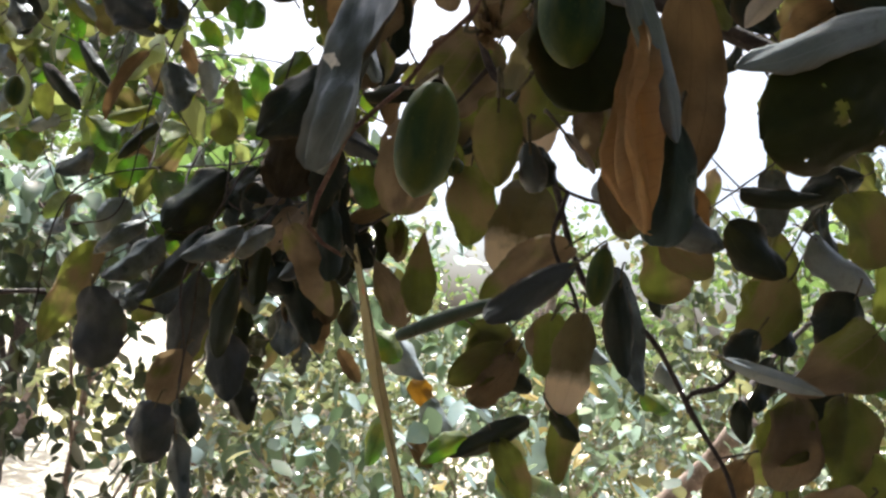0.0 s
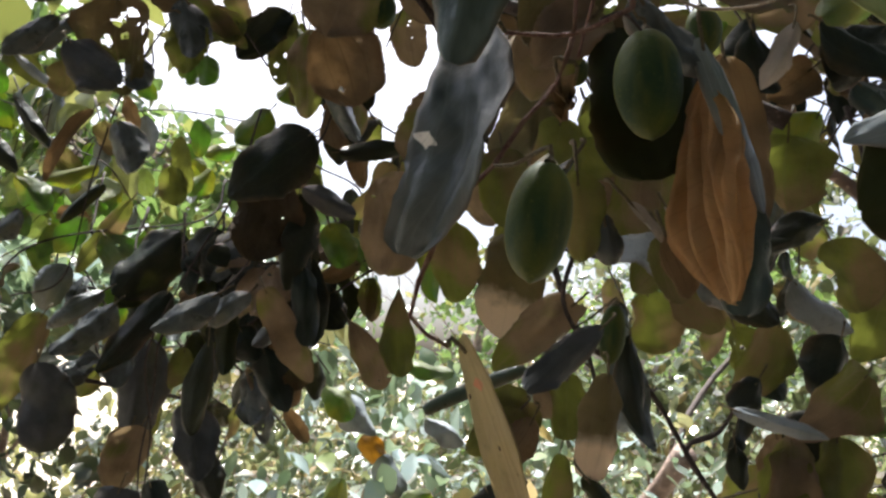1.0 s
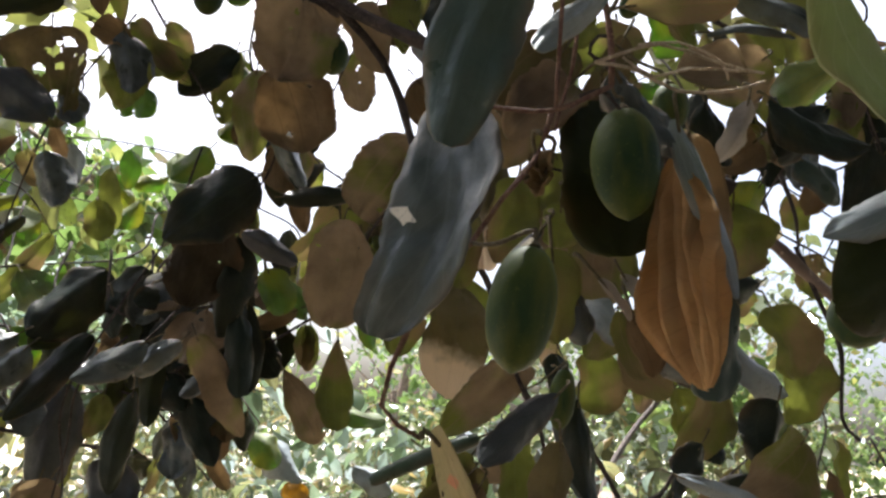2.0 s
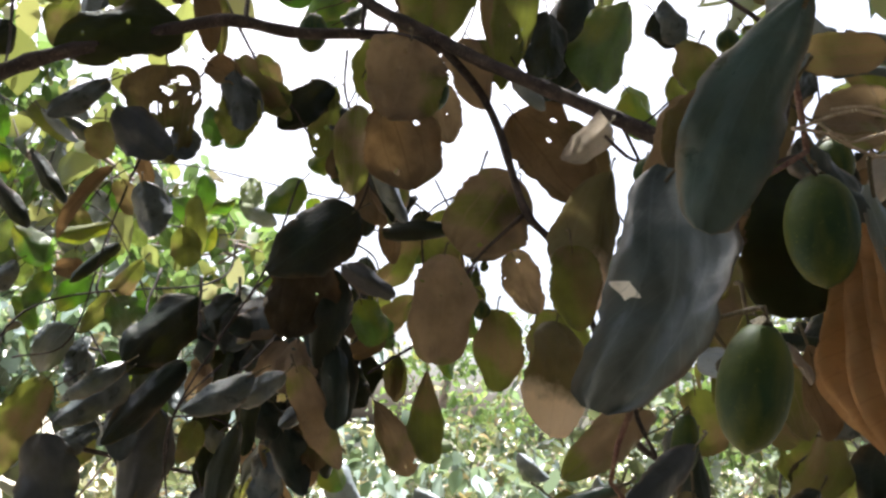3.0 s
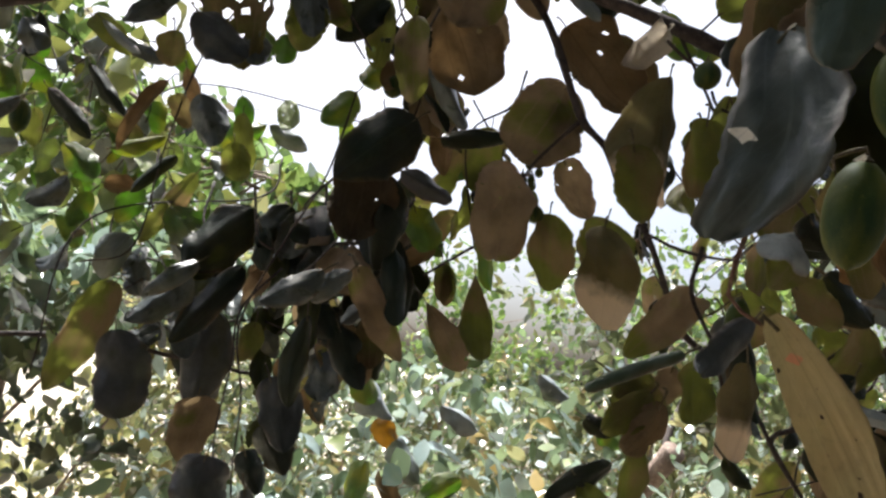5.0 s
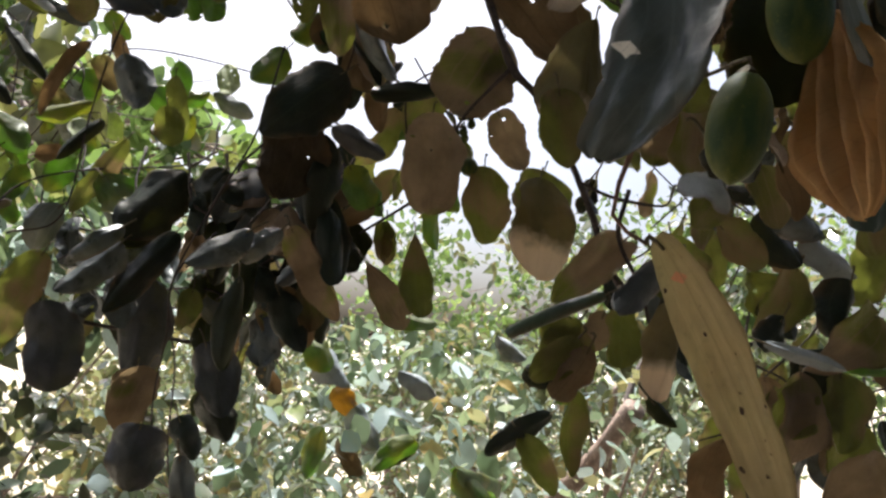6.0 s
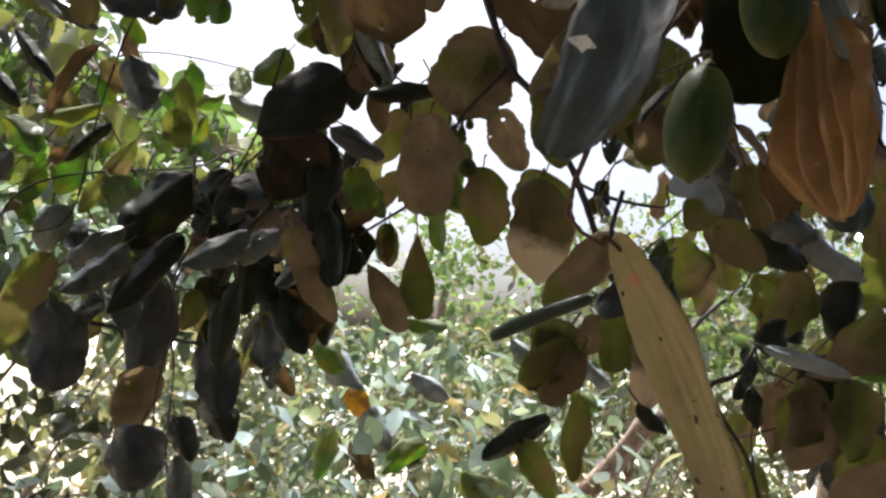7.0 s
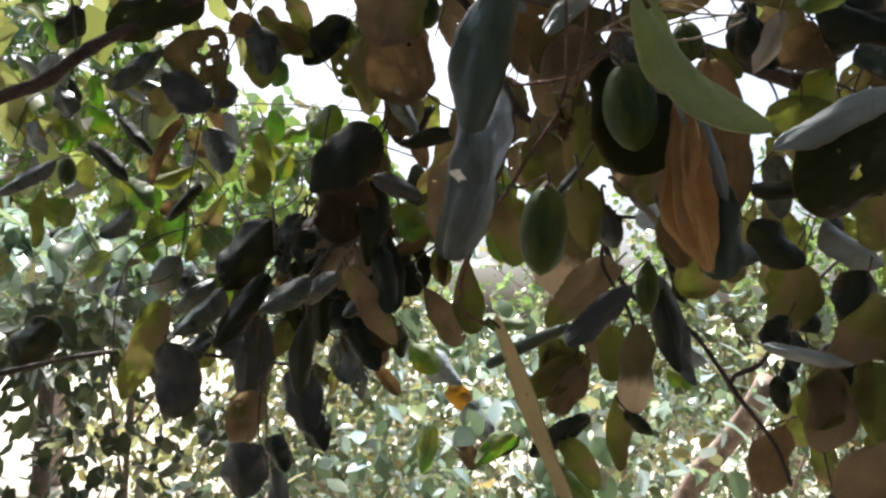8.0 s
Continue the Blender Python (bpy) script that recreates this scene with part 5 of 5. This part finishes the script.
leaf("dusty_sheen", (-0.2621, 0.4800, 1.8400), (-0.2436, 0.4800, 1.8160), 0.0169)
leaf("dull", (-0.2267, 0.4600, 1.8260), (-0.2145, 0.4600, 1.7879), 0.0211, crumple=3)
leaf("brown", (-0.2004, 0.4400, 1.7997), (-0.1836, 0.4400, 1.7478), 0.0178, fold=20)
leaf("dull", (-0.1651, 0.4400, 1.8286), (-0.1416, 0.4400, 1.7963), 0.0308, holes=4, hole=1.5)
leaf("fresh", (-0.1431, 0.6200, 1.8729), (-0.1160, 0.6200, 1.9144), 0.0302)
leaf("dusty_sheen", (-0.1100, 0.5000, 1.8213), (-0.0942, 0.5000, 1.8375), 0.0150)
leaf("olive", (-0.1723, 0.4700, 1.7617), (-0.1303, 0.4700, 1.7248), 0.0169, side=0.08)
leaf("olive", (-0.1093, 0.5000, 1.7683), (-0.1091, 0.5000, 1.7109), 0.0215, holes=5, hole=1.4)
leaf("olive", (-0.1828, 0.6000, 1.8331), (-0.1608, 0.6000, 1.7919), 0.0206)
leaf("fresh", (-0.5550, 0.8000, 1.9688), (-0.5668, 0.8000, 1.9139), 0.0404)
leaf("fresh", (-0.5094, 0.7500, 1.8747), (-0.4678, 0.7500, 1.8408), 0.0371)
leaf("olive", (-0.3863, 0.7000, 1.9089), (-0.3931, 0.7000, 1.8484), 0.0297)
leaf("olive", (-0.0141, 0.4300, 1.8501), (0.0049, 0.4300, 1.7550), 0.0232, k=0.9)
leaf("sky_pale", (0.0159, 0.4200, 1.8467), (0.0104, 0.4200, 1.7698), 0.0063, fold=-20)
leaf("sky_pale", (0.0083, 0.4100, 1.7612), (0.0303, 0.4100, 1.7360), 0.0140, fold=-15)
leaf("upper", (0.0617, 0.4500, 1.8634), (0.0474, 0.4500, 1.7712), 0.0337)
leaf("dusty_sheen", (0.1295, 0.4700, 1.8737), (0.1476, 0.4700, 1.8384), 0.0212, hook=0.12)
leaf("olive", (0.1969, 0.4700, 1.8648), (0.2322, 0.4700, 1.8172), 0.0292, holes=3)
leaf("sky_pale", (0.1118, 0.3000, 1.7694), (0.1507, 0.3000, 1.7553), 0.0210, crumple=2.5, nod=20)
leaf("fresh", (0.1949, 0.6200, 1.8395), (0.2493, 0.6200, 1.8584), 0.0220)
leaf("light", (0.2141, 0.7500, 1.9516), (0.2436, 0.7500, 1.8961), 0.0416)
leaf("fresh", (0.2406, 0.6200, 1.8492), (0.2843, 0.6200, 1.8702), 0.0200)
leaf("olive", (0.2292, 0.4600, 1.8957), (0.1965, 0.4600, 1.8797), 0.0204)
leaf("dull", (0.0583, 0.4700, 1.7572), (0.0908, 0.4700, 1.7011), 0.0249)
leaf("olive", (-0.0305, 0.4700, 1.8692), (-0.0351, 0.4700, 1.8058), 0.0302)
leaf("dull", (-0.0155, 0.4600, 1.8015), (0.0097, 0.4600, 1.7763), 0.0288)
# more leaves to the west, and the nearest ones of the boughs below
leaf("dusty_sheen", (-0.3552, 0.5200, 1.6508), (-0.4050, 0.5200, 1.6225), 0.0145, fold=-20)
leaf("olive", (-0.3824, 0.5500, 1.6317), (-0.3813, 0.5500, 1.5785), 0.0138)
leaf("sky_pale", (-0.4143, 0.5500, 1.7527), (-0.3911, 0.5500, 1.7293), 0.0107, fold=-25, roll=-30)
leaf("dusty_sheen", (-0.3938, 0.5800, 1.7341), (-0.3772, 0.5800, 1.7069), 0.0211)
leaf("dusty_sheen", (-0.2625, 0.5000, 1.7430), (-0.2911, 0.5000, 1.7123), 0.0142, fold=-15)
leaf("sky_pale", (-0.3231, 0.5500, 1.7312), (-0.2895, 0.5500, 1.7080), 0.0081, fold=-20)
leaf("olive", (-0.3395, 0.5700, 1.7411), (-0.3044, 0.5700, 1.7147), 0.0195)
leaf("olive", (-0.2460, 0.4700, 1.7007), (-0.2444, 0.4700, 1.6745), 0.0203)
leaf("fresh", (-0.4305, 0.8000, 1.6879), (-0.3923, 0.8000, 1.6531), 0.0345)
leaf("dusty_sheen", (-0.4187, 0.8000, 1.6506), (-0.4513, 0.8000, 1.6160), 0.0281)
leaf("fresh", (-0.5558, 0.8500, 1.7810), (-0.5158, 0.8500, 1.7590), 0.0335)
leaf("fresh", (-0.5364, 0.9000, 1.7815), (-0.5710, 0.9000, 1.7500), 0.0298)
leaf("fresh", (-0.4038, 0.9500, 1.7932), (-0.3755, 0.9500, 1.7578), 0.0349)
leaf("olive", (-0.3557, 0.7000, 1.6971), (-0.3193, 0.7000, 1.6764), 0.0223)
leaf("fresh", (-0.6120, 0.9500, 1.6726), (-0.5666, 0.9500, 1.6565), 0.0437)
leaf("sky_pale", (-0.5208, 0.9000, 1.7025), (-0.5573, 0.9000, 1.6826), 0.0210)
leaf("brown", (-0.3806, 0.8000, 1.6496), (-0.3433, 0.8000, 1.6471), 0.0226)
leaf("olive", (-0.2786, 0.6200, 1.7045), (-0.2591, 0.6200, 1.6759), 0.0181)
leaf("fresh", (-0.5374, 1.0000, 1.7038), (-0.5006, 1.0000, 1.6492), 0.0326)
leaf("sky_pale", (-0.4395, 1.0500, 1.7224), (-0.4011, 1.0500, 1.7109), 0.0247)
leaf("fresh", (-0.3159, 0.9500, 1.7828), (-0.2686, 0.9500, 1.7461), 0.0343)
leaf("brown", (-0.1076, 0.5800, 1.5254), (-0.0809, 0.5800, 1.4794), 0.0286, fold=10)
leaf("fresh", (-0.0526, 0.5600, 1.6144), (-0.0344, 0.5600, 1.5887), 0.0184, fold=-30)
leaf("deep", (-0.1292, 0.5300, 1.5466), (-0.1272, 0.5300, 1.5005), 0.0169)
leaf("fresh", (-0.0654, 0.5200, 1.6167), (-0.0489, 0.5200, 1.5861), 0.0258, fold=-20)
leaf("fresh", (-0.0828, 1.0000, 1.4844), (-0.0401, 1.0000, 1.4464), 0.0461, nod=40)
leaf("sky_pale", (-0.0579, 1.1200, 1.4729), (-0.0081, 1.1200, 1.4134), 0.0517, nod=45)
leaf("sky_pale", (0.0037, 1.1200, 1.3848), (0.0491, 1.1200, 1.3252), 0.0447, nod=45)
leaf("yellowed", (-0.0279, 1.1650, 1.4082), (0.0099, 1.1650, 1.3657), 0.0393)
leaf("brown", (-0.1840, 1.1000, 1.4859), (-0.1674, 1.1000, 1.4337), 0.0280)
leaf("brown", (-0.1495, 1.1500, 1.4417), (-0.1091, 1.1500, 1.3936), 0.0260)
leaf("fresh", (0.0954, 0.7800, 1.3617), (0.2069, 1.0000, 1.2966), 0.0303, nod=45)
leaf("sky_pale", (0.0644, 1.1000, 1.4468), (0.1282, 1.1000, 1.4185), 0.0377, nod=40)
leaf("fresh", (0.0124, 0.9000, 1.5228), (0.0781, 0.9000, 1.5118), 0.0282, nod=45)
leaf("fresh", (-0.0471, 0.9500, 1.3731), (-0.0608, 0.9500, 1.3089), 0.0332)
leaf("brown", (-0.0174, 1.1000, 1.3397), (0.0222, 1.1000, 1.2855), 0.0284)
leaf("upper", (0.0676, 0.9000, 1.3682), (0.0243, 0.9000, 1.3480), 0.0237, nod=30)
leaf("sky_pale", (0.2256, 1.1500, 1.5135), (0.2806, 1.1500, 1.4821), 0.0368, nod=40)
leaf("fresh", (0.3491, 1.2000, 1.4388), (0.4014, 1.2000, 1.4148), 0.0385, nod=30)
leaf("sky_pale", (0.3755, 1.2000, 1.4891), (0.4239, 1.2000, 1.4550), 0.0388, nod=40)

# ---- trunk and unseen crown of the fruit tree, added to shade the near leaves ----
trunk_line = [(1.15, 0.10, 0.0), (1.12, 0.12, 0.6), (1.06, 0.16, 1.2), (0.98, 0.22, 1.75), (0.80, 0.35, 2.2), (0.45, 0.30, 2.55)]
branch(fruit_tree, trunk_line, 0.075, 0.030, GREY_BARK, "trunk", sides=14)
branch(fruit_tree, [(0.98, 0.22, 1.75), (0.75, 0.24, 1.66), (0.5, 0.27, 1.60), (0.30, 0.315, 1.575)], 0.012, 0.0055, None)
for end in ((-1.2, 0.2, 2.95), (-0.6, -1.6, 3.0), (0.9, -2.2, 3.0), (2.0, -0.9, 2.95), (1.4, 0.9, 3.05), (0.1, -0.7, 2.95)):
    mid = ((0.72 + end[0]) / 2, (0.34 + end[1]) / 2, 2.78)
    branch(fruit_tree, [(0.80, 0.35, 2.2), (0.76, 0.34, 2.4), mid, end], 0.022, 0.007, GREY_BARK)
spray(fruit_tree, (-0.26, 0.70, 1.52), (0.20, 0.09, 0.14), 5, 20, ("sky_pale", "dusty_sheen", "fresh", "fresh"), 71)
spray(fruit_tree, (-0.123, 0.58, 1.570), (0.060, 0.035, 0.05), 4, 18, ("upper", "plum", "upper", "felt", "dusty_sheen"), 80, 0.045)
spray(fruit_tree, (-0.15, 0.62, 1.555), (0.11, 0.04, 0.06), 6, 34, ("upper", "deep", "upper", "dusty_sheen", "felt"), 81, 0.040)
spray(fruit_tree, (-0.19, 0.66, 1.46), (0.10, 0.04, 0.06), 4, 18, ("upper", "deep", "olive", "dusty_sheen"), 82, 0.042)
spray(fruit_tree, (-0.52, 0.88, 1.76), (0.18, 0.10, 0.12), 6, 30, ("fresh", "olive", "fresh", "light", "sky_pale"), 83, 0.050)
spray(fruit_tree, (-0.05, 0.56, 1.80), (0.05, 0.05, 0.15), 3, 12, ("felt", "upper", "brown", "olive"), 72)
spray(fruit_tree, (0.35, 0.56, 1.70), (0.18, 0.11, 0.18), 7, 24, ("olive", "olive", "upper", "upper", "olive", "dusty_sheen", "brown"), 73)
spray(fruit_tree, (0.36, 0.56, 1.44), (0.18, 0.11, 0.12), 5, 24, ("olive", "olive", "upper", "dusty_sheen", "brown"), 74)
spray(fruit_tree, (-0.072, 0.53, 1.70), (0.030, 0.035, 0.12), 3, 12, ("felt", "upper", "upper", "brown"), 75)
spray(fruit_tree, (0.26, 0.68, 1.66), (0.10, 0.10, 0.12), 3, 13, ("olive", "olive", "felt", "upper"), 76)
spray(fruit_tree, (0.30, 0.50, 1.80), (0.12, 0.07, 0.13), 4, 24, ("olive", "felt", "upper"), 77)
spray(fruit_tree, (-0.04, 0.68, 1.66), (0.10, 0.06, 0.09), 4, 20, ("olive", "fresh", "upper", "olive"), 78)
spray(fruit_tree, (-0.404, 1.0, 1.679), (0.30, 0.12, 0.15), 8, 40, ("fresh", "sky_pale", "fresh", "light", "fresh", "light", "sky_pale"), 79)
crown("foliage", fruit_tree, [((-0.42, 0.72, 2.06), (0.26, 0.12, 0.14), 60), ((0.0, 0.66, 2.10), (0.25, 0.12, 0.14), 46), ((0.40, 0.6, 2.02), (0.25, 0.14, 0.16), 60), ((-0.60, 0.98, 1.95), (0.28, 0.2, 0.28), 130)], CROWN["olive"], 0.06, 6, 0.7)
# shaded clumps: their shade is put into the dark leaf colours
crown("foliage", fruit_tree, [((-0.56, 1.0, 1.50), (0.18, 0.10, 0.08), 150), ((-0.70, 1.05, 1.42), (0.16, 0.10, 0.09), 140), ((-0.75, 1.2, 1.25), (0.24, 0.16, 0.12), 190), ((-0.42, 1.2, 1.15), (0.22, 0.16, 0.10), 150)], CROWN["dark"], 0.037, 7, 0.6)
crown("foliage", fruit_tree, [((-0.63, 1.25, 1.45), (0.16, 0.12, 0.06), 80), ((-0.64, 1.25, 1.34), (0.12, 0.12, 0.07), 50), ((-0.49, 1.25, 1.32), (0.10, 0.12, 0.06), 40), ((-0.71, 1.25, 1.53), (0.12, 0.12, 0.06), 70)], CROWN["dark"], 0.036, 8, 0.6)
# unseen canopy overhead, sized to keep sun and sky off the near leaves
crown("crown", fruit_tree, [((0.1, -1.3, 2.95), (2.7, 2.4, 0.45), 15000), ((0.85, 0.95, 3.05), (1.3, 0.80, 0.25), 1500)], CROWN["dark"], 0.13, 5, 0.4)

# ---- ground ----
n = 60
gv, gf = [], []
for i in range(n + 1):
    for j in range(n + 1):
        fx, fy = (2 * i / n - 1), (2 * j / n - 1)
        X, Y = 400 * fx * abs(fx) ** 2, 400 * fy * abs(fy) ** 2
        gv.append((X, Y, 0.05 * noise.noise(Vector((X * 0.3, Y * 0.3, 0)))))
for i in range(n):
    for j in range(n):
        a = i * (n + 1) + j
        gf.append((a, a + n + 1, a + n + 2, a + 1))
tagged(mesh_object("ground", gv, gf, [GROUND]), "dry sandy ground with scattered litter in sunlight", "ground", kind="structure")

# unseen dark litter bed under the fruit tree, added to cut the ground's bounce light
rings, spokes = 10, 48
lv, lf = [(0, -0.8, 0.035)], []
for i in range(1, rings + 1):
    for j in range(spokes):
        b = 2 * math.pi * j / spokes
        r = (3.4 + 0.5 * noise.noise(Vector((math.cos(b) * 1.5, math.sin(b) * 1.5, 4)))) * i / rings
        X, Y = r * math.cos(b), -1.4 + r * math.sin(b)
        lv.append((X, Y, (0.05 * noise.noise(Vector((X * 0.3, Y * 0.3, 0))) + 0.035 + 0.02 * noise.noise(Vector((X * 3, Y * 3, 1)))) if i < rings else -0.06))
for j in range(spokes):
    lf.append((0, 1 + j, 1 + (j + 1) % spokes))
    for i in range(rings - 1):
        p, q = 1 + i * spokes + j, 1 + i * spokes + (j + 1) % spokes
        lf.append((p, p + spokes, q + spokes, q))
tagged(mesh_object("litter", lv, lf, [SHADE_BED]), "unseen dark litter bed under the tree, added to cut bounce light", "ground", kind="structure")


# ---- trees and shrubs behind ----
def back_tree(name, label, category, foot, top, r, clumps, mat, size, seed, droop, flat=0.0, bark=None, group=""):
    """A tree or shrub: trunk, limbs to its clumps, and a leafy crown."""
    root = tagged(new(name), label, category, group)
    f, t = Vector(foot), Vector(top)
    rnd = random.Random(seed)
    line = smooth_line([f, f.lerp(t, 0.4) + Vector((rnd.uniform(-.05, .05), rnd.uniform(-.05, .05), 0)), t], 0.05)
    v, fc = tube(line, r, r * 0.5, 10, 0.2, 0.2)
    mesh_object("trunk", v, fc, [bark or GREY_BARK], root)
    for c, rad, n in clumps:
        c = Vector(c)
        start = line[int(len(line) * rnd.uniform(0.45, 0.95))]
        mid = start.lerp(c, 0.5) + Vector((0, 0, 0.12 * (c - start).length))
        v, fc = tube(smooth_line([start, mid, c], 0.05), r * 0.35, r * 0.08, 6, 0.2, 0.2)
        for _ in range(9):
            e = c + Vector((rnd.uniform(-1, 1) * rad[0], rnd.uniform(-1, 1) * rad[1], rnd.uniform(-1, 1) * rad[2])) * 0.8
            s = c.lerp(start, rnd.uniform(0, 0.3))
            v2, f2 = tube(smooth_line([s, s.lerp(e, 0.5) + Vector((0, 0, 0.04)), e], 0.04), r * 0.09, r * 0.03, 5)
            o = len(v)
            v += v2
            fc += [tuple(o + q for q in face) for face in f2]
        mesh_object("limb", v, fc, [bark or GREY_BARK], root)
    crown("crown", root, clumps, mat, size, seed, droop, flat=flat)
    return root


back_tree("tree", "leafy tree with bright green drooping leaves", "tree", (-1.9, 2.5, 0), (-1.5, 2.4, 2.5), 0.05,
          [((-1.25, 2.15, 2.12), (0.55, 0.35, 0.42), 1050), ((-0.75, 2.3, 2.05), (0.45, 0.3, 0.25), 480), ((-1.5, 2.2, 2.75), (0.6, 0.4, 0.3), 420), ((-0.62, 1.75, 1.78), (0.28, 0.2, 0.12), 130), ((-0.29, 1.85, 1.87), (0.16, 0.15, 0.10), 170), ((-0.52, 1.85, 1.98), (0.16, 0.15, 0.09), 110)], CROWN["bright"], 0.07, 11, 0.5)
back_tree("shrub", "green leafy shrub, some leaves coloured pale as sky glints", "shrub", (-0.9, 1.8, 0), (-0.8, 1.7, 1.4), 0.014,
          [((-0.82, 1.45, 1.62), (0.50, 0.28, 0.13), 560), ((-0.42, 1.5, 1.57), (0.36, 0.25, 0.13), 330), ((-0.30, 1.8, 1.70), (0.4, 0.3, 0.12), 170)], CROWN["sky_glint"], 0.062, 12, 0.2, 0.8)
back_tree("shrub", "sparse green shrub, some leaves coloured pale as sky glints", "shrub", (0.2, 1.6, 0), (0.15, 1.5, 1.1), 0.009,
          [((0.02, 1.25, 1.31), (0.34, 0.22, 0.13), 190), ((0.36, 1.35, 1.35), (0.32, 0.25, 0.16), 220), ((-0.28, 1.3, 1.22), (0.28, 0.22, 0.12), 120), ((0.14, 1.6, 1.46), (0.30, 0.2, 0.09), 150)], CROWN["sky_glint"], 0.045, 13, 0.35, 0.7)
back_tree("shrub", "green leafy shrub in daylight", "shrub", (1.1, 2.5, 0), (1.0, 2.4, 1.4), 0.018,
          [((0.80, 2.35, 1.45), (0.40, 0.3, 0.32), 700), ((1.35, 2.2, 1.6), (0.45, 0.3, 0.4), 900), ((0.75, 2.4, 1.85), (0.35, 0.3, 0.18), 220), ((1.36, 2.1, 2.07), (0.35, 0.25, 0.20), 420)], CROWN["fine"], 0.052, 14, 0.3, 0.3)
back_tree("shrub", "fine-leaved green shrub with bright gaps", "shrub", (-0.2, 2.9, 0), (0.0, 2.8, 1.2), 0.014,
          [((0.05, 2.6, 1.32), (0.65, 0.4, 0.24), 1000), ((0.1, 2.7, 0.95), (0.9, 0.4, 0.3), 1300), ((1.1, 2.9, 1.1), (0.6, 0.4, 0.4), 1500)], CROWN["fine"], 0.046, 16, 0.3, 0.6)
back_tree("shrub", "dark green shrub, a few leaves coloured pale as sky glints", "shrub", (-1.0, 2.3, 0), (-0.85, 2.25, 1.0), 0.014,
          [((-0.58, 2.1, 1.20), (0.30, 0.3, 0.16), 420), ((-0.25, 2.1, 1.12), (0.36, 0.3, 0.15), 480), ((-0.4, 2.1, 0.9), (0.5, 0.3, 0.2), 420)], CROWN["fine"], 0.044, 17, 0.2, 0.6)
back_tree("shrub", "sparse yellowing shrub in sunlight", "shrub", (-1.0, 3.2, 0), (-0.9, 3.1, 1.2), 0.03,
          [((-1.0, 2.8, 1.10), (0.6, 0.4, 0.30), 620), ((-0.5, 2.8, 0.8), (0.6, 0.4, 0.3), 520)], CROWN["yellow"], 0.058, 15, 0.4)
for i, (hx, hy, hz) in enumerate(((-0.3, 4.3, 1.45), (1.0, 4.5, 1.5), (2.3, 4.4, 1.5))):
    back_tree("shrub", "green shrub of a sunlit hedge", "shrub", (hx, hy, 0), (hx + 0.05, hy, hz * 0.7), 0.03,
              [((hx, hy, hz * 0.80), (0.85, 0.45, hz * 0.32), 1700), ((hx + 0.3, hy - 0.2, hz * 0.35), (0.8, 0.5, hz * 0.35), 1300)], CROWN["fine"], 0.062, 40 + i, 0.35, 0.3, group="hedge shrubs")
limb_line = smooth_line([(0.50, 2.35, 0.0), (0.54, 2.1, 0.75), (0.60, 1.9, 1.074), (0.668, 1.75, 1.247), (0.70, 1.62, 1.385)], 0.05)
leaning_tree = tagged(new("tree"), "young tree with a bare leaning brown stem", "tree")
v, f = tube(limb_line, 0.036, 0.024, 12, 0.15, 0.15)
mesh_object("trunk", v, f, [GREY_BARK], leaning_tree)
v, f = tube(smooth_line([(0.69, 1.65, 1.36), (0.74, 1.72, 1.45), (0.90, 1.85, 1.60), (1.1, 1.95, 1.75)], 0.05), 0.009, 0.005, 7, 0.15, 0.15)
mesh_object("limb", v, f, [BARK], leaning_tree)
crown("crown", leaning_tree, [((1.1, 1.95, 1.75), (0.3, 0.25, 0.25), 260)], CROWN["bright"], 0.05, 21, 0.3)
back_tree("tree", "thin-stemmed tree in bright light", "tree", (-1.78, 2.98, 0), (-1.72, 2.95, 1.9), 0.045,
          [((-1.7, 2.9, 1.6), (0.5, 0.35, 0.3), 620), ((-2.2, 3.0, 1.9), (0.5, 0.35, 0.35), 600)], CROWN["dark"], 0.045, 22, 0.4, bark=BARK)
for i, (hx, hy, hz, kind) in enumerate(((-3.6, 6.5, 3.2, "bright"), (-1.4, 6.9, 2.8, "yellow"), (0.8, 6.4, 2.8, "bright"), (3.0, 6.6, 3.3, "bright"), (5.4, 7.4, 3.9, "bright"), (-6.0, 7.5, 4.2, "bright"))):
    back_tree("tree", "sunlit leafy tree further off", "tree", (hx, hy, 0), (hx + 0.1, hy, hz * 0.7), 0.08,
              [((hx, hy, hz * 0.62), (1.4, 0.9, hz * 0.36), 1700 if hx > -2 else 2400)] + ([] if hx < -2 else [((hx + 0.6, hy - 0.3, hz * 0.35), (1.2, 0.7, hz * 0.3), 2500)]), CROWN[kind], 0.09, 30 + i, 0.3, group="trees further off")

# ---- unseen trees behind and beside the camera, added to block skylight ----
for i, (ox, oy, w) in enumerate(((-2.1, -3.1, 1.5), (0.0, -3.4, 1.6), (2.1, -3.1, 1.5), (3.1, -0.6, 1.3), (-3.2, -0.8, 1.3), (3.4, 1.7, 1.2), (-3.6, 1.6, 1.1))):
    back_tree("tree", "dense dark green tree out of view, added to block skylight", "tree", (ox, oy, 0), (ox + 0.1, oy, 1.7), 0.09,
              [((ox, oy, 2.3), (w, 1.2, 0.9), 3200), ((ox, oy, 1.1), (w, 1.0, 0.9), 3000)], CROWN["dark"], 0.125, 60 + i, 0.4, group="trees of the orchard")
